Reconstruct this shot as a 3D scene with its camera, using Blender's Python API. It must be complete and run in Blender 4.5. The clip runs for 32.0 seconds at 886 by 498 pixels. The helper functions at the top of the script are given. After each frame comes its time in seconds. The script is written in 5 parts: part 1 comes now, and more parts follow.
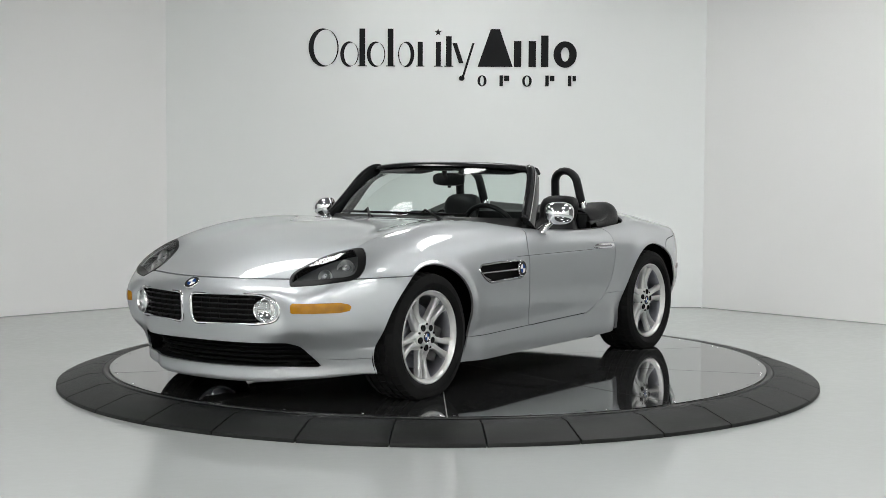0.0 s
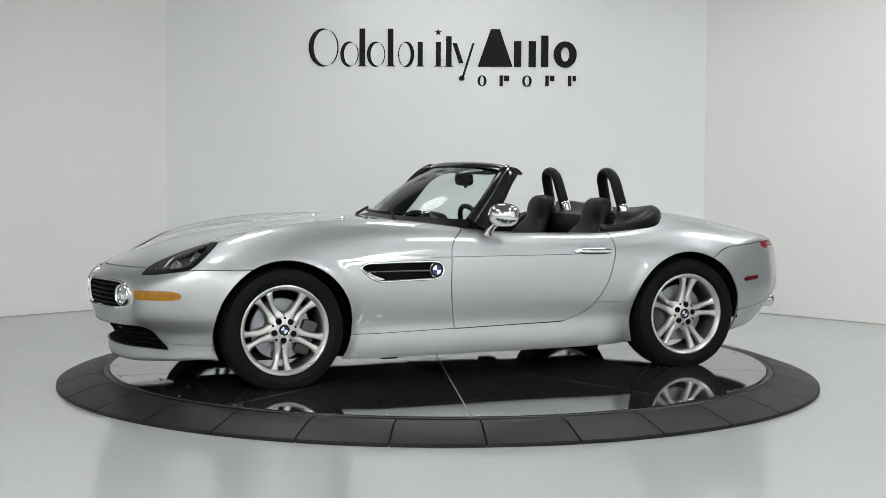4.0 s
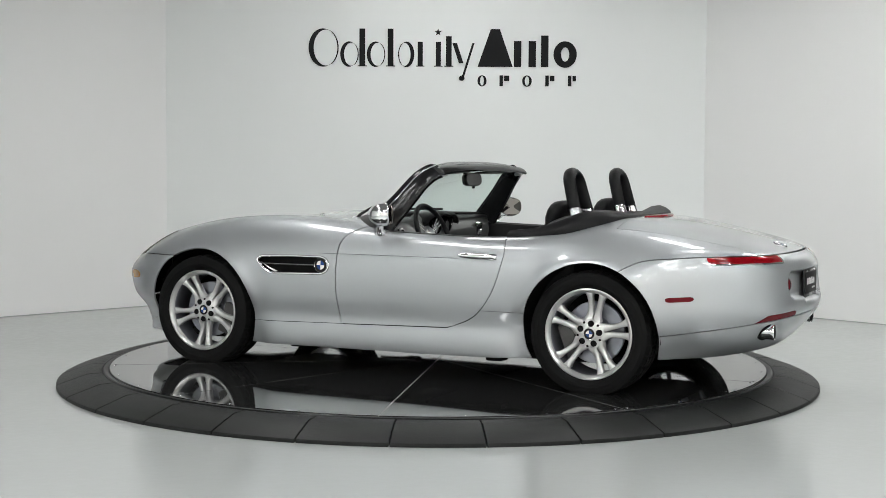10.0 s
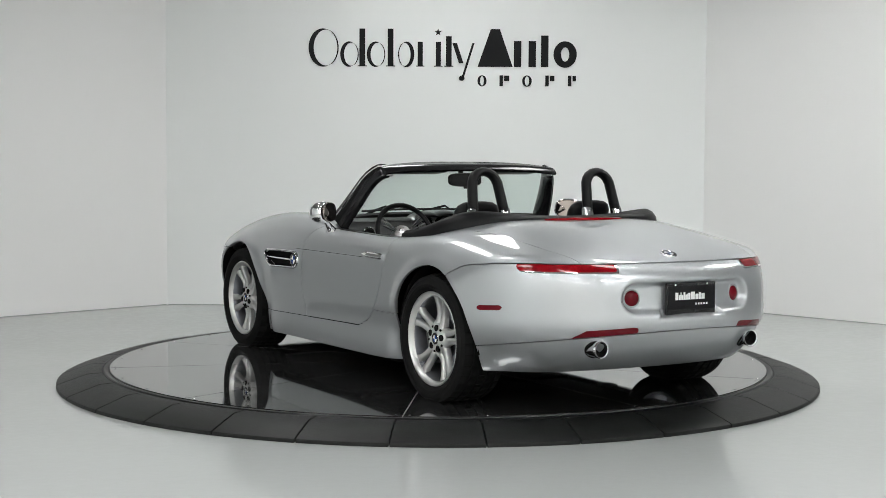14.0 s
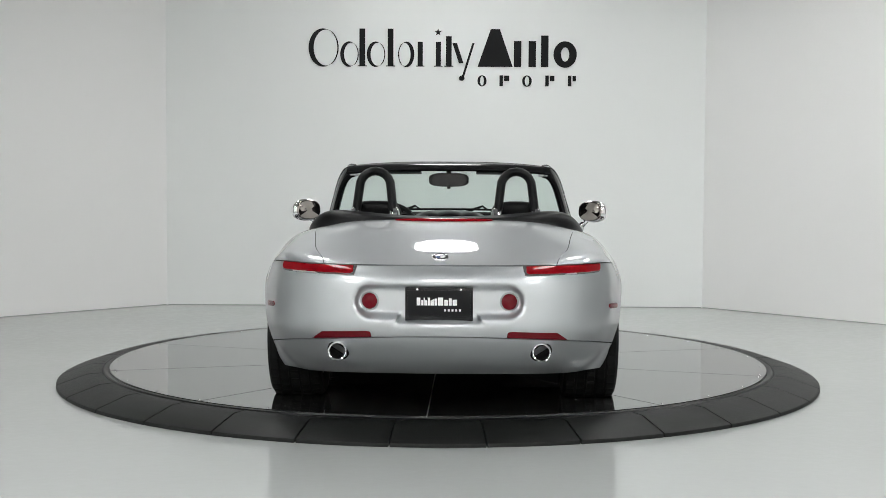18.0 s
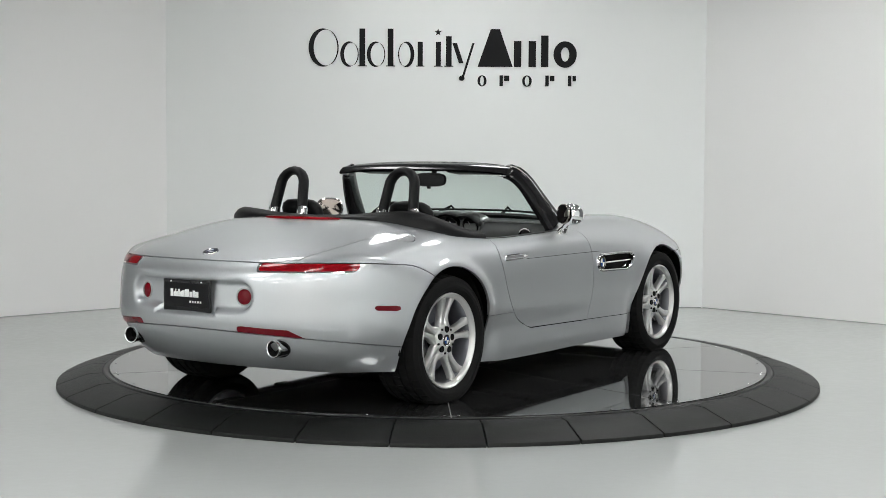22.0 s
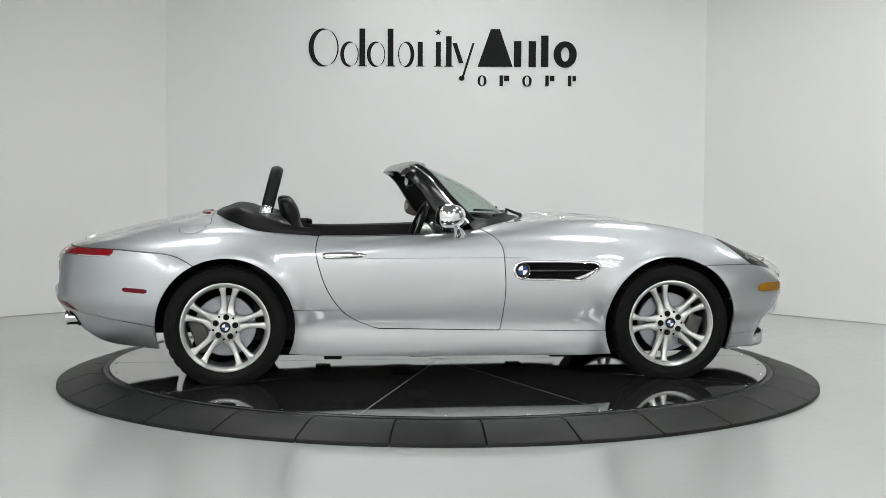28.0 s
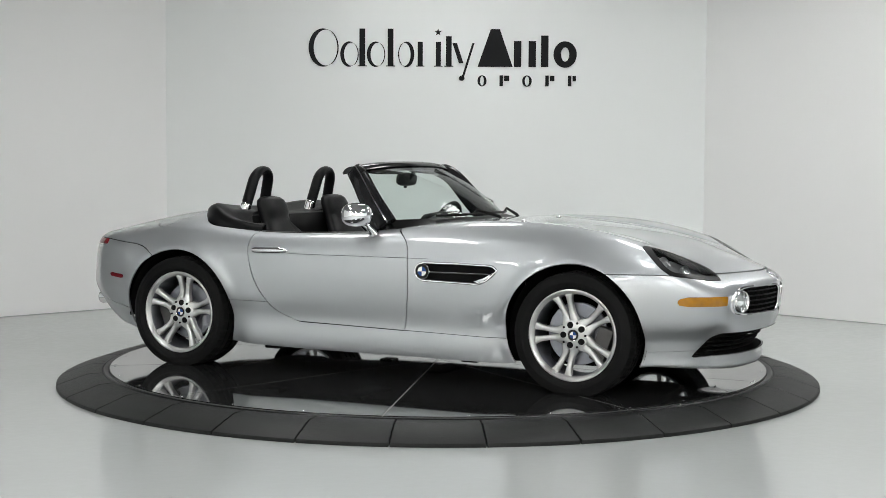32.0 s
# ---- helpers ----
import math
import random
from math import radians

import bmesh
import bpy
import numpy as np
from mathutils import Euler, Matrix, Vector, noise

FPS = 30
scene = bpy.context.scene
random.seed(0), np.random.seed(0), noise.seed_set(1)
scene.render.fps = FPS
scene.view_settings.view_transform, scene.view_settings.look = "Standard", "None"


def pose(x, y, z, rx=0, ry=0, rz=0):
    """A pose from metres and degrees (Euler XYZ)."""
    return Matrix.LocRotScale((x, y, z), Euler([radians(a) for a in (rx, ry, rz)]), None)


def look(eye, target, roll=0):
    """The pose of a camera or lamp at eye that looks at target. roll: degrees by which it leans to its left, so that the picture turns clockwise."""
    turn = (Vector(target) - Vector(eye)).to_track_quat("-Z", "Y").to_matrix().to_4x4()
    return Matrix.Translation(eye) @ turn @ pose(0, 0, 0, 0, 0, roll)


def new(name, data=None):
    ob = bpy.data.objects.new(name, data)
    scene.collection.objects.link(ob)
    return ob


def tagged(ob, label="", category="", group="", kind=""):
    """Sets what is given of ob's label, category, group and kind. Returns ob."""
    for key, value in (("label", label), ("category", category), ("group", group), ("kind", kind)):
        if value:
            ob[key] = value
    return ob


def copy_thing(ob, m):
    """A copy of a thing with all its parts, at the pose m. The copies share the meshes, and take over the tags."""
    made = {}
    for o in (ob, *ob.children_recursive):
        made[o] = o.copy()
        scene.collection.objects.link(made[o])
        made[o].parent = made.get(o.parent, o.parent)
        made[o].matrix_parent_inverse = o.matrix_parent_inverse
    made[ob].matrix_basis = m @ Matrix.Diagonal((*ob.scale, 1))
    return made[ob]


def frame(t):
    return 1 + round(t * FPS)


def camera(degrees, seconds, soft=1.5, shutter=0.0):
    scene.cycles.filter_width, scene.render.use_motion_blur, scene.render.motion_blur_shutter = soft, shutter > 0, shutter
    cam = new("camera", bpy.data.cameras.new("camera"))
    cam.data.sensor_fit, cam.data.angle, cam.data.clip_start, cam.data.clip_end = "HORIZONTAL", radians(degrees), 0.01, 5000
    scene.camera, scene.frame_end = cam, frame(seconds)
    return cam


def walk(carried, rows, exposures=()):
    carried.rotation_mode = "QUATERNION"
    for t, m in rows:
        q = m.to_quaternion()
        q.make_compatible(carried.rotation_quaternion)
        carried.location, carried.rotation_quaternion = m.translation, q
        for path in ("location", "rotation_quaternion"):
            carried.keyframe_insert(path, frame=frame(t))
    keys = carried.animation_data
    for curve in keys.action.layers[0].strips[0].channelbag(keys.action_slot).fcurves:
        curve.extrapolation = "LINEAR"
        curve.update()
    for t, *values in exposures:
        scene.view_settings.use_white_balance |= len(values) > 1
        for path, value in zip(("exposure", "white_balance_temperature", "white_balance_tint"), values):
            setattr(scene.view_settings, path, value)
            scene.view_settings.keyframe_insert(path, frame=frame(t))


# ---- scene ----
cam = camera(35.42, 32.0, soft=0.65)
EYE = Vector((0.0, -8.600, 1.206))
AIM = EYE + Vector((0.002934, 0.998176, -0.060296)) * 5.0
walk(cam, [(0.0, look(EYE, AIM, 0.2976)), (32.0, look(EYE, AIM, 0.2976))], exposures=((0.0, 0.0, 6500, 10), (32.0, 0.0, 6500, 10)))

# turning of the platform and the car: a clockwise turn at an even pace
TURN_START, TURN_SPEED = 235.25, -8.1555
FLOOR_Z = -0.09

# ---- world and light ----
world = bpy.data.worlds.new("world")
scene.world = world
world.use_nodes = True
bg = world.node_tree.nodes["Background"]
bg.inputs[0].default_value = (0.9, 0.95, 1.0, 1)
bg.inputs[1].default_value = 0.05
# ---- materials ----
def mat(name, color, rough=0.5, metal=0.0, coat=0.0, vary=0.06, scale=6.0, bump=0.0, bump_scale=60.0, grain=0.0, **extra):
    """A principled material with two scales of variation: soft stains and fine grain."""
    m = bpy.data.materials.new(name)
    m.use_nodes = True
    nt = m.node_tree
    b = nt.nodes["Principled BSDF"]
    b.inputs["Roughness"].default_value = rough
    b.inputs["Metallic"].default_value = metal
    b.inputs["Coat Weight"].default_value = coat
    b.inputs["Coat Roughness"].default_value = 0.03
    for key, value in extra.items():
        b.inputs[key.replace("_", " ")].default_value = value
    co = nt.nodes.new("ShaderNodeTexCoord")
    n1 = nt.nodes.new("ShaderNodeTexNoise")
    n1.inputs["Scale"].default_value = scale
    n1.inputs["Detail"].default_value = 4
    nt.links.new(co.outputs["Object"], n1.inputs["Vector"])
    n2 = nt.nodes.new("ShaderNodeTexNoise")
    n2.inputs["Scale"].default_value = bump_scale
    n2.inputs["Detail"].default_value = 3
    nt.links.new(co.outputs["Object"], n2.inputs["Vector"])
    ramp = nt.nodes.new("ShaderNodeMix")
    ramp.data_type = "RGBA"
    lo = [max(0, c * (1 - vary)) for c in color]
    hi = [min(1, c * (1 + vary)) for c in color]
    ramp.inputs[6].default_value = (*lo, 1)
    ramp.inputs[7].default_value = (*hi, 1)
    nt.links.new(n1.outputs["Fac"], ramp.inputs[0])
    nt.links.new(ramp.outputs[2], b.inputs["Base Color"])
    if grain:
        mr = nt.nodes.new("ShaderNodeMapRange")
        mr.inputs[3].default_value, mr.inputs[4].default_value = rough * (1 - grain), rough * (1 + grain)
        nt.links.new(n2.outputs["Fac"], mr.inputs[0])
        nt.links.new(mr.outputs[0], b.inputs["Roughness"])
    if bump:
        bp = nt.nodes.new("ShaderNodeBump")
        bp.inputs["Strength"].default_value = 1.0
        bp.inputs["Distance"].default_value = bump
        nt.links.new(n2.outputs["Fac"], bp.inputs["Height"])
        nt.links.new(bp.outputs[0], b.inputs["Normal"])
    return m


def glass(name, color=(1, 1, 1), rough=0.0, low=0.01, high=0.85):
    """Thin glass: clear with a mirror gloss that grows at the edge of sight."""
    m = bpy.data.materials.new(name)
    m.use_nodes = True
    nt = m.node_tree
    nt.nodes.remove(nt.nodes["Principled BSDF"])
    out = nt.nodes["Material Output"]
    tr = nt.nodes.new("ShaderNodeBsdfTransparent")
    tr.inputs[0].default_value = (*color, 1)
    gl = nt.nodes.new("ShaderNodeBsdfGlossy")
    gl.inputs["Roughness"].default_value = rough
    lw = nt.nodes.new("ShaderNodeLayerWeight")
    lw.inputs[0].default_value = 0.5
    pw = nt.nodes.new("ShaderNodeMath")
    pw.operation = "POWER"
    pw.inputs[1].default_value = 4.5
    nt.links.new(lw.outputs["Facing"], pw.inputs[0])
    fr = nt.nodes.new("ShaderNodeMapRange")
    fr.inputs[3].default_value, fr.inputs[4].default_value = low, high
    nt.links.new(pw.outputs[0], fr.inputs[0])
    mx = nt.nodes.new("ShaderNodeMixShader")
    nt.links.new(fr.outputs[0], mx.inputs[0])
    nt.links.new(tr.outputs[0], mx.inputs[1])
    nt.links.new(gl.outputs[0], mx.inputs[2])
    nt.links.new(mx.outputs[0], out.inputs[0])
    return m


def glow(name, color, strength):
    m = bpy.data.materials.new(name)
    m.use_nodes = True
    b = m.node_tree.nodes["Principled BSDF"]
    b.inputs["Base Color"].default_value = (*color, 1)
    b.inputs["Emission Color"].default_value = (*color, 1)
    b.inputs["Emission Strength"].default_value = strength
    return m


M_WALL = mat("white_wall_paint", (0.852, 0.87, 0.863), 0.75, vary=0.025, scale=0.7, bump=0.0008, bump_scale=140)
M_WARMWALL = mat("warm_white_wall_paint", (0.864, 0.862, 0.856), 0.75, vary=0.025, scale=0.7, bump=0.0008, bump_scale=140)
# dark grey for unseen wall stretches, added to darken reflections in the car
M_DARKENING_WALL = mat("unseen_darkening_wall", (0.20, 0.205, 0.205), 0.75, vary=0.05, scale=0.7, bump=0.0008, bump_scale=140)
M_BEIGE = mat("beige_wall_paint", (0.80, 0.77, 0.74), 0.75, vary=0.05, scale=0.7, bump=0.0008, bump_scale=140)
M_CEIL = mat("dark_ceiling_paint", (0.20, 0.197, 0.20), 0.85, vary=0.03, scale=0.9, bump=0.0008, bump_scale=120)
M_FLOOR = mat("grey_epoxy_floor", (0.452, 0.467, 0.462), 0.14, vary=0.04, scale=0.8, bump=0.0004, bump_scale=18, grain=0.35)
M_RUBBER = mat("black_rubber", (0.007, 0.007, 0.007), 0.75, vary=0.25, scale=5, bump=0.0006, bump_scale=220, Specular_IOR_Level=0.14)
M_RAMP = mat("black_moulded_rubber", (0.0115, 0.0124, 0.0118), 0.46, vary=0.5, scale=7, bump=0.0008, bump_scale=130, grain=0.45, Specular_IOR_Level=0.22)
M_MIRROR = mat("polished_dark_platform_sheet", (0.25, 0.254, 0.254), 0.040, metal=0.93, vary=0.03, scale=3, grain=0.4)
M_SEAM = mat("pale_seam", (0.30, 0.30, 0.29), 0.6)
M_PAINT = mat("silver_metallic_paint", (0.495, 0.515, 0.530), 0.46, metal=0.83, coat=1.0, vary=0.012, scale=3, Coat_IOR=1.72, Specular_IOR_Level=0.2)
M_PAINT.node_tree.nodes["Principled BSDF"].inputs["Coat Roughness"].default_value = 0.012
M_BLACK = mat("black_plastic", (0.005, 0.005, 0.005), 0.34, vary=0.2, scale=20, bump=0.0003, bump_scale=300, Specular_IOR_Level=0.2)
M_LINER = mat("dark_underside", (0.008, 0.008, 0.008), 0.9, vary=0.3, Specular_IOR_Level=0.1)
M_GLOSSBLACK = mat("gloss_black", (0.012, 0.012, 0.013), 0.14, vary=0.1, Specular_IOR_Level=0.35)
M_LAMPBOX = mat("grey_lamp_housing", (0.115, 0.118, 0.12), 0.38, metal=0.4, vary=0.1, scale=20)
M_LEATHER = mat("black_leather", (0.006, 0.006, 0.0065), 0.40, vary=0.25, scale=12, bump=0.0006, bump_scale=260, Specular_IOR_Level=0.2)
M_CHROME = mat("chrome", (0.86, 0.86, 0.87), 0.05, metal=1.0, vary=0.02)
M_IRON = mat("dark_iron", (0.09, 0.088, 0.085), 0.5, metal=0.6, vary=0.15, scale=30)
M_TINT = mat("tinted_mirror", (0.32, 0.29, 0.27), 0.04, metal=1.0, vary=0.02)
# brake disc steel; also gives the rim barrel its shade as a darker colour
M_DISC_BARREL = mat("worn_steel_disc_and_shaded_barrel", (0.30, 0.31, 0.34), 0.38, metal=0.9, vary=0.12, scale=25, grain=0.3)
M_STEEL = mat("brushed_steel", (0.55, 0.55, 0.55), 0.3, metal=1.0, vary=0.08, scale=25, grain=0.3)
M_ALLOY = mat("silver_alloy_paint", (0.62, 0.62, 0.61), 0.34, metal=0.72, coat=0.6, vary=0.04, scale=15)
M_GLASS = glass("clear_glass", (0.78, 0.86, 0.83), low=0.012)
M_LENS = glass("lamp_glass", (0.80, 0.82, 0.82), low=0.06, high=0.6)
M_RED = mat("red_lamp_plastic", (0.23, 0.003, 0.007), 0.10, vary=0.3, scale=40, Specular_IOR_Level=0.3)
M_DARKRED = mat("dark_red_reflector", (0.125, 0.003, 0.008), 0.2, vary=0.2, scale=60, Specular_IOR_Level=0.2)
M_AMBER = mat("amber_lamp_plastic", (0.36, 0.155, 0.001), 0.08, coat=0.25, vary=0.45, scale=22, Specular_IOR_Level=0.4)
M_BLUE = mat("badge_blue", (0.02, 0.07, 0.26), 0.2, coat=1.0)
M_WHITE = mat("badge_white", (0.85, 0.85, 0.85), 0.2, coat=1.0)
M_INK = mat("black_sign_face", (0.010, 0.010, 0.011), 0.5, vary=0.1, Specular_IOR_Level=0.15)
M_DASH = mat("grey_dash_panel", (0.13, 0.137, 0.135), 0.35, metal=0.3, coat=1.0, vary=0.04)
M_SEALANT = mat("grey_sealant", (0.30, 0.31, 0.31), 0.5, vary=0.1)
M_PANEL = glow("ceiling_light_diffuser", (0.992, 1.0, 0.988), 14.9)
# stronger glow for the wide fill panels out of view
M_PANEL_FILL = glow("fill_light_diffuser", (0.992, 1.0, 0.988), 20.0)
# ---- building helpers ----
def finish(me, material, smooth=True):
    if material:
        me.materials.append(material)
    if smooth:
        me.shade_smooth()
    return me


def part(name, bm, material, parent, label="", m=None, smooth=True, angle=35):
    """Links a bmesh as one mesh object under a thing or a part."""
    me = bpy.data.meshes.new(name)
    bm.normal_update()
    bm.to_mesh(me)
    bm.free()
    finish(me, material, smooth)
    if smooth and angle:
        me.set_sharp_from_angle(angle=radians(angle))
    ob = new(name, me)
    ob.parent = parent
    if m is not None:
        ob.matrix_basis = m
    if label:
        tagged(ob, label)
    return ob


def reuse(ob, parent, m):
    """Another object on the same mesh."""
    o = new(ob.name.split(".")[0], ob.data)
    o.parent = parent
    o.matrix_basis = m
    if "label" in ob:
        o["label"] = ob["label"]
    return o


def raw(name, verts, faces, material, parent, label="", smooth=True, normals=None, m=None):
    me = bpy.data.meshes.new(name)
    me.from_pydata([tuple(v) for v in verts], [], [tuple(int(i) for i in f) for f in faces])
    me.update()
    finish(me, material, smooth)
    if normals is not None:
        me.normals_split_custom_set_from_vertices([tuple(n) for n in normals])
    ob = new(name, me)
    ob.parent = parent
    if m is not None:
        ob.matrix_basis = m
    if label:
        tagged(ob, label)
    return ob


def box(bm, sx, sy, sz, m=None, bevel=0.0, seg=2):
    made = bmesh.ops.create_cube(bm, size=1.0, matrix=(m or Matrix()) @ Matrix.Diagonal((sx, sy, sz, 1)))
    if bevel:
        edges = list({e for v in made["verts"] for e in v.link_edges})
        bmesh.ops.bevel(bm, geom=edges, offset=bevel, segments=seg, affect="EDGES", profile=0.6)
    return bm


def lathe(bm, profile, steps=48, axis="y", m=None, closed=False, arc=1.0):
    """Turns (radius, along) points round an axis."""
    m = m or Matrix()
    rings = []
    n = steps if arc >= 1 else steps + 1
    for i in range(n):
        a = 2 * math.pi * arc * i / steps
        ring = []
        for r, h in profile:
            c, s = r * math.cos(a), r * math.sin(a)
            p = {"y": (c, h, s), "z": (c, s, h), "x": (h, c, s)}[axis]
            ring.append(bm.verts.new(m @ Vector(p)))
        rings.append(ring)
    k = len(profile)
    for i in range(steps):
        a, b = rings[i], rings[(i + 1) % n]
        for j in range(k if closed else k - 1):
            q = (a[j], a[(j + 1) % k], b[(j + 1) % k], b[j])
            bm.faces.new(q if axis == "y" else q[::-1])
    return bm


def tube(bm, points, radius, sides=10, closed=False, caps=True, flat=1.0):
    """A round bar along points; radius may be a list; flat squeezes it sideways."""
    pts = [Vector(p) for p in points]
    n = len(pts)
    rr = radius if isinstance(radius, (list, tuple)) else [radius] * n
    rings, up = [], None
    for i, p in enumerate(pts):
        a, b = pts[(i - 1) % n if closed else max(i - 1, 0)], pts[(i + 1) % n if closed else min(i + 1, n - 1)]
        d = (b - a).normalized()
        if up is None:
            up = Vector((0, 0, 1)) if abs(d.z) < 0.9 else Vector((1, 0, 0))
        side = d.cross(up).normalized()
        up = side.cross(d).normalized()
        rings.append([bm.verts.new(p + side * (rr[i] * flat * math.cos(t)) + up * (rr[i] * math.sin(t)))
                      for t in (2 * math.pi * j / sides for j in range(sides))])
    for i in range(n if closed else n - 1):
        a, b = rings[i], rings[(i + 1) % n]
        for j in range(sides):
            bm.faces.new((a[j], a[(j + 1) % sides], b[(j + 1) % sides], b[j]))
    if caps and not closed:
        bm.faces.new(rings[0])
        bm.faces.new(rings[-1][::-1])
    return bm


def oblong(bm, ry, rz, p):
    """Turns a unit disc round x into an oblong with full corners."""
    for v in bm.verts:
        a, b = abs(v.co.y), abs(v.co.z)
        k = math.hypot(a, b) / max((a ** p + b ** p) ** (1 / p), 1e-9)
        v.co = Vector((v.co.x, v.co.y * k * ry, v.co.z * k * rz * (1 - 0.06 * v.co.y * v.co.y)))


def prism(bm, outline, depth, m=None, bevel=0.0):
    """A flat outline (x, y) pulled along z from 0 to depth."""
    m = m or Matrix()
    lo = [bm.verts.new(m @ Vector((x, y, 0))) for x, y in outline]
    hi = [bm.verts.new(m @ Vector((x, y, depth))) for x, y in outline]
    n = len(lo)
    bm.faces.new(lo[::-1])
    top = bm.faces.new(hi)
    for i in range(n):
        bm.faces.new((lo[i], lo[(i + 1) % n], hi[(i + 1) % n], hi[i]))
    if bevel:
        bmesh.ops.bevel(bm, geom=list(top.edges), offset=bevel, segments=2, affect="EDGES")
    return bm


def spline(xs, ys):
    """A natural cubic spline through a few knots; beyond the ends it goes on straight."""
    xs, ys = np.array(xs, float), np.array(ys, float)
    order = np.argsort(xs)
    xs, ys = xs[order], ys[order]
    n, h = len(xs), np.diff(xs)
    a, r = np.eye(n), np.zeros(n)
    for i in range(1, n - 1):
        a[i, i - 1:i + 2] = h[i - 1], 2 * (h[i - 1] + h[i]), h[i]
        r[i] = 6 * ((ys[i + 1] - ys[i]) / h[i] - (ys[i] - ys[i - 1]) / h[i - 1])
    k = np.linalg.solve(a, r)
    s0 = (ys[1] - ys[0]) / h[0] - h[0] * k[1] / 6
    s1 = (ys[-1] - ys[-2]) / h[-1] + h[-1] * k[-2] / 6

    def at(x):
        x = np.asarray(x, float)
        c = np.clip(x, xs[0], xs[-1])
        i = np.clip(np.searchsorted(xs, c) - 1, 0, n - 2)
        d, e, g = xs[i + 1] - c, c - xs[i], h[i]
        v = k[i] * d ** 3 / (6 * g) + k[i + 1] * e ** 3 / (6 * g) + (ys[i] / g - k[i] * g / 6) * d + (ys[i + 1] / g - k[i + 1] * g / 6) * e
        return v + np.minimum(x - xs[0], 0) * s0 + np.maximum(x - xs[-1], 0) * s1
    return at


def smax(a, b, k):
    h = np.maximum(k - np.abs(a - b), 0) / k
    return np.maximum(a, b) + h * h * h * k / 6.0
# ---- the showroom ----
def wall(name, a, b, z0, z1, thick, material=M_WALL):
    a, b = Vector(a), Vector(b)
    d = (b - a).normalized()
    out = Vector((d.y, -d.x))
    bm = bmesh.new()
    quad = [a, b, b + out * thick, a + out * thick]
    prism(bm, [(q.x, q.y) for q in quad][::-1], z1 - z0, pose(0, 0, z0))
    bmesh.ops.recalc_face_normals(bm, faces=bm.faces)
    ob = part(name, bm, material, None, smooth=False)
    return tagged(ob, kind="structure")


CEIL_Z = 3.7
CORNERS = [(-2.50, 4.14), (2.42, 4.09), (4.40, 2.03), (6.30, 0.05), (6.30, -1.90), (6.30, -12.5), (-6.30, -12.5), (-6.30, -1.20), (-6.30, 0.50), (-4.40, 2.32)]
NAMES = ["wall_back", "wall_right_angled", "wall_right_corner", "wall_right_grey", "wall_right", "wall_behind", "wall_left", "wall_left_near", "wall_left_corner", "wall_left_angled"]
# the grey stretches lie out of view and only shade the car's flanks
LABELS = ["white painted back wall with a dark raised sign", "warm white painted angled side wall", "unseen angled side wall in grey, added to darken the car reflections", "unseen side wall in grey, added to darken the car reflections", "white painted side wall",
          "beige painted wall facing the platform", "white painted side wall", "white painted side wall", "unseen angled side wall in grey, added to darken the car reflections", "warm white painted angled side wall"]
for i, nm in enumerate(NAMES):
    w = wall(nm, CORNERS[i], CORNERS[(i + 1) % 10], FLOOR_Z, CEIL_Z, -0.15, M_DARKENING_WALL if "grey" in LABELS[i] else M_BEIGE if "beige" in LABELS[i] else M_WARMWALL if "warm" in LABELS[i] else M_WALL)
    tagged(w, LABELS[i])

for i, nm in enumerate(("joint_back", "joint_right", "joint_left")):
    a, b = ((0, 1), (1, 2), (9, 0))[i]
    a, b = Vector(CORNERS[a]), Vector(CORNERS[b])
    d = (b - a).normalized()
    inn = Vector((d.y, -d.x)) * 0.004
    bm = bmesh.new()
    a, b = a + d * 0.01, b - d * 0.01
    prism(bm, [(q.x, q.y) for q in (a, a + inn, b + inn, b)], 0.006, pose(0, 0, FLOOR_Z))
    bmesh.ops.recalc_face_normals(bm, faces=bm.faces)
    tagged(part(nm, bm, M_SEALANT, None, "thin grey sealant joint between wall and floor", smooth=False), kind="structure")

bm = bmesh.new()
box(bm, 13.2, 17.4, 0.2, pose(0, -4.1, FLOOR_Z - 0.1))
tagged(part("floor", bm, M_FLOOR, None, "glossy light grey epoxy floor", smooth=False), kind="structure")
bm = bmesh.new()
box(bm, 13.2, 17.4, 0.2, pose(0, -4.1, CEIL_Z + 0.1))
tagged(part("ceiling", bm, M_CEIL, None, "plain dark grey ceiling", smooth=False), kind="structure")


def ceiling_light(wide, deep, cut_off, shine):
    """A light panel; cut_off is the share of each side taken off at the corners."""
    def outline(grow):
        w, d = wide / 2 + grow, deep / 2 + grow
        a, b = w * (1 - cut_off), d * (1 - cut_off)
        if not cut_off:
            return [(w, d), (-w, d), (-w, -d), (w, -d)]
        return [(w, b), (a, d), (-a, d), (-w, b), (-w, -b), (-a, -d), (a, -d), (w, -b)]
    top = tagged(new("ceiling_light"), "unseen white ceiling light panel that is switched on", "ceiling light", "ceiling lights")
    bm = bmesh.new()
    rings = [[bm.verts.new((x, y, z)) for x, y in outline(g)] for g, z in ((0.0, -0.005), (0.0, -0.066), (0.004, -0.07), (0.036, -0.07), (0.04, -0.066), (0.04, 0.0))]
    n = len(rings[0])
    for a, b in zip(rings, rings[1:]):
        for k in range(n):
            bm.faces.new((a[k], a[(k + 1) % n], b[(k + 1) % n], b[k]))
    bmesh.ops.recalc_face_normals(bm, faces=bm.faces)
    part("frame", bm, M_WALL, top, "white metal frame")
    bm = bmesh.new()
    prism(bm, outline(-0.002), 0.03, pose(0, 0, -0.050))
    bmesh.ops.recalc_face_normals(bm, faces=bm.faces)
    part("diffuser", bm, shine, top, "glowing white diffuser", smooth=False)
    return top


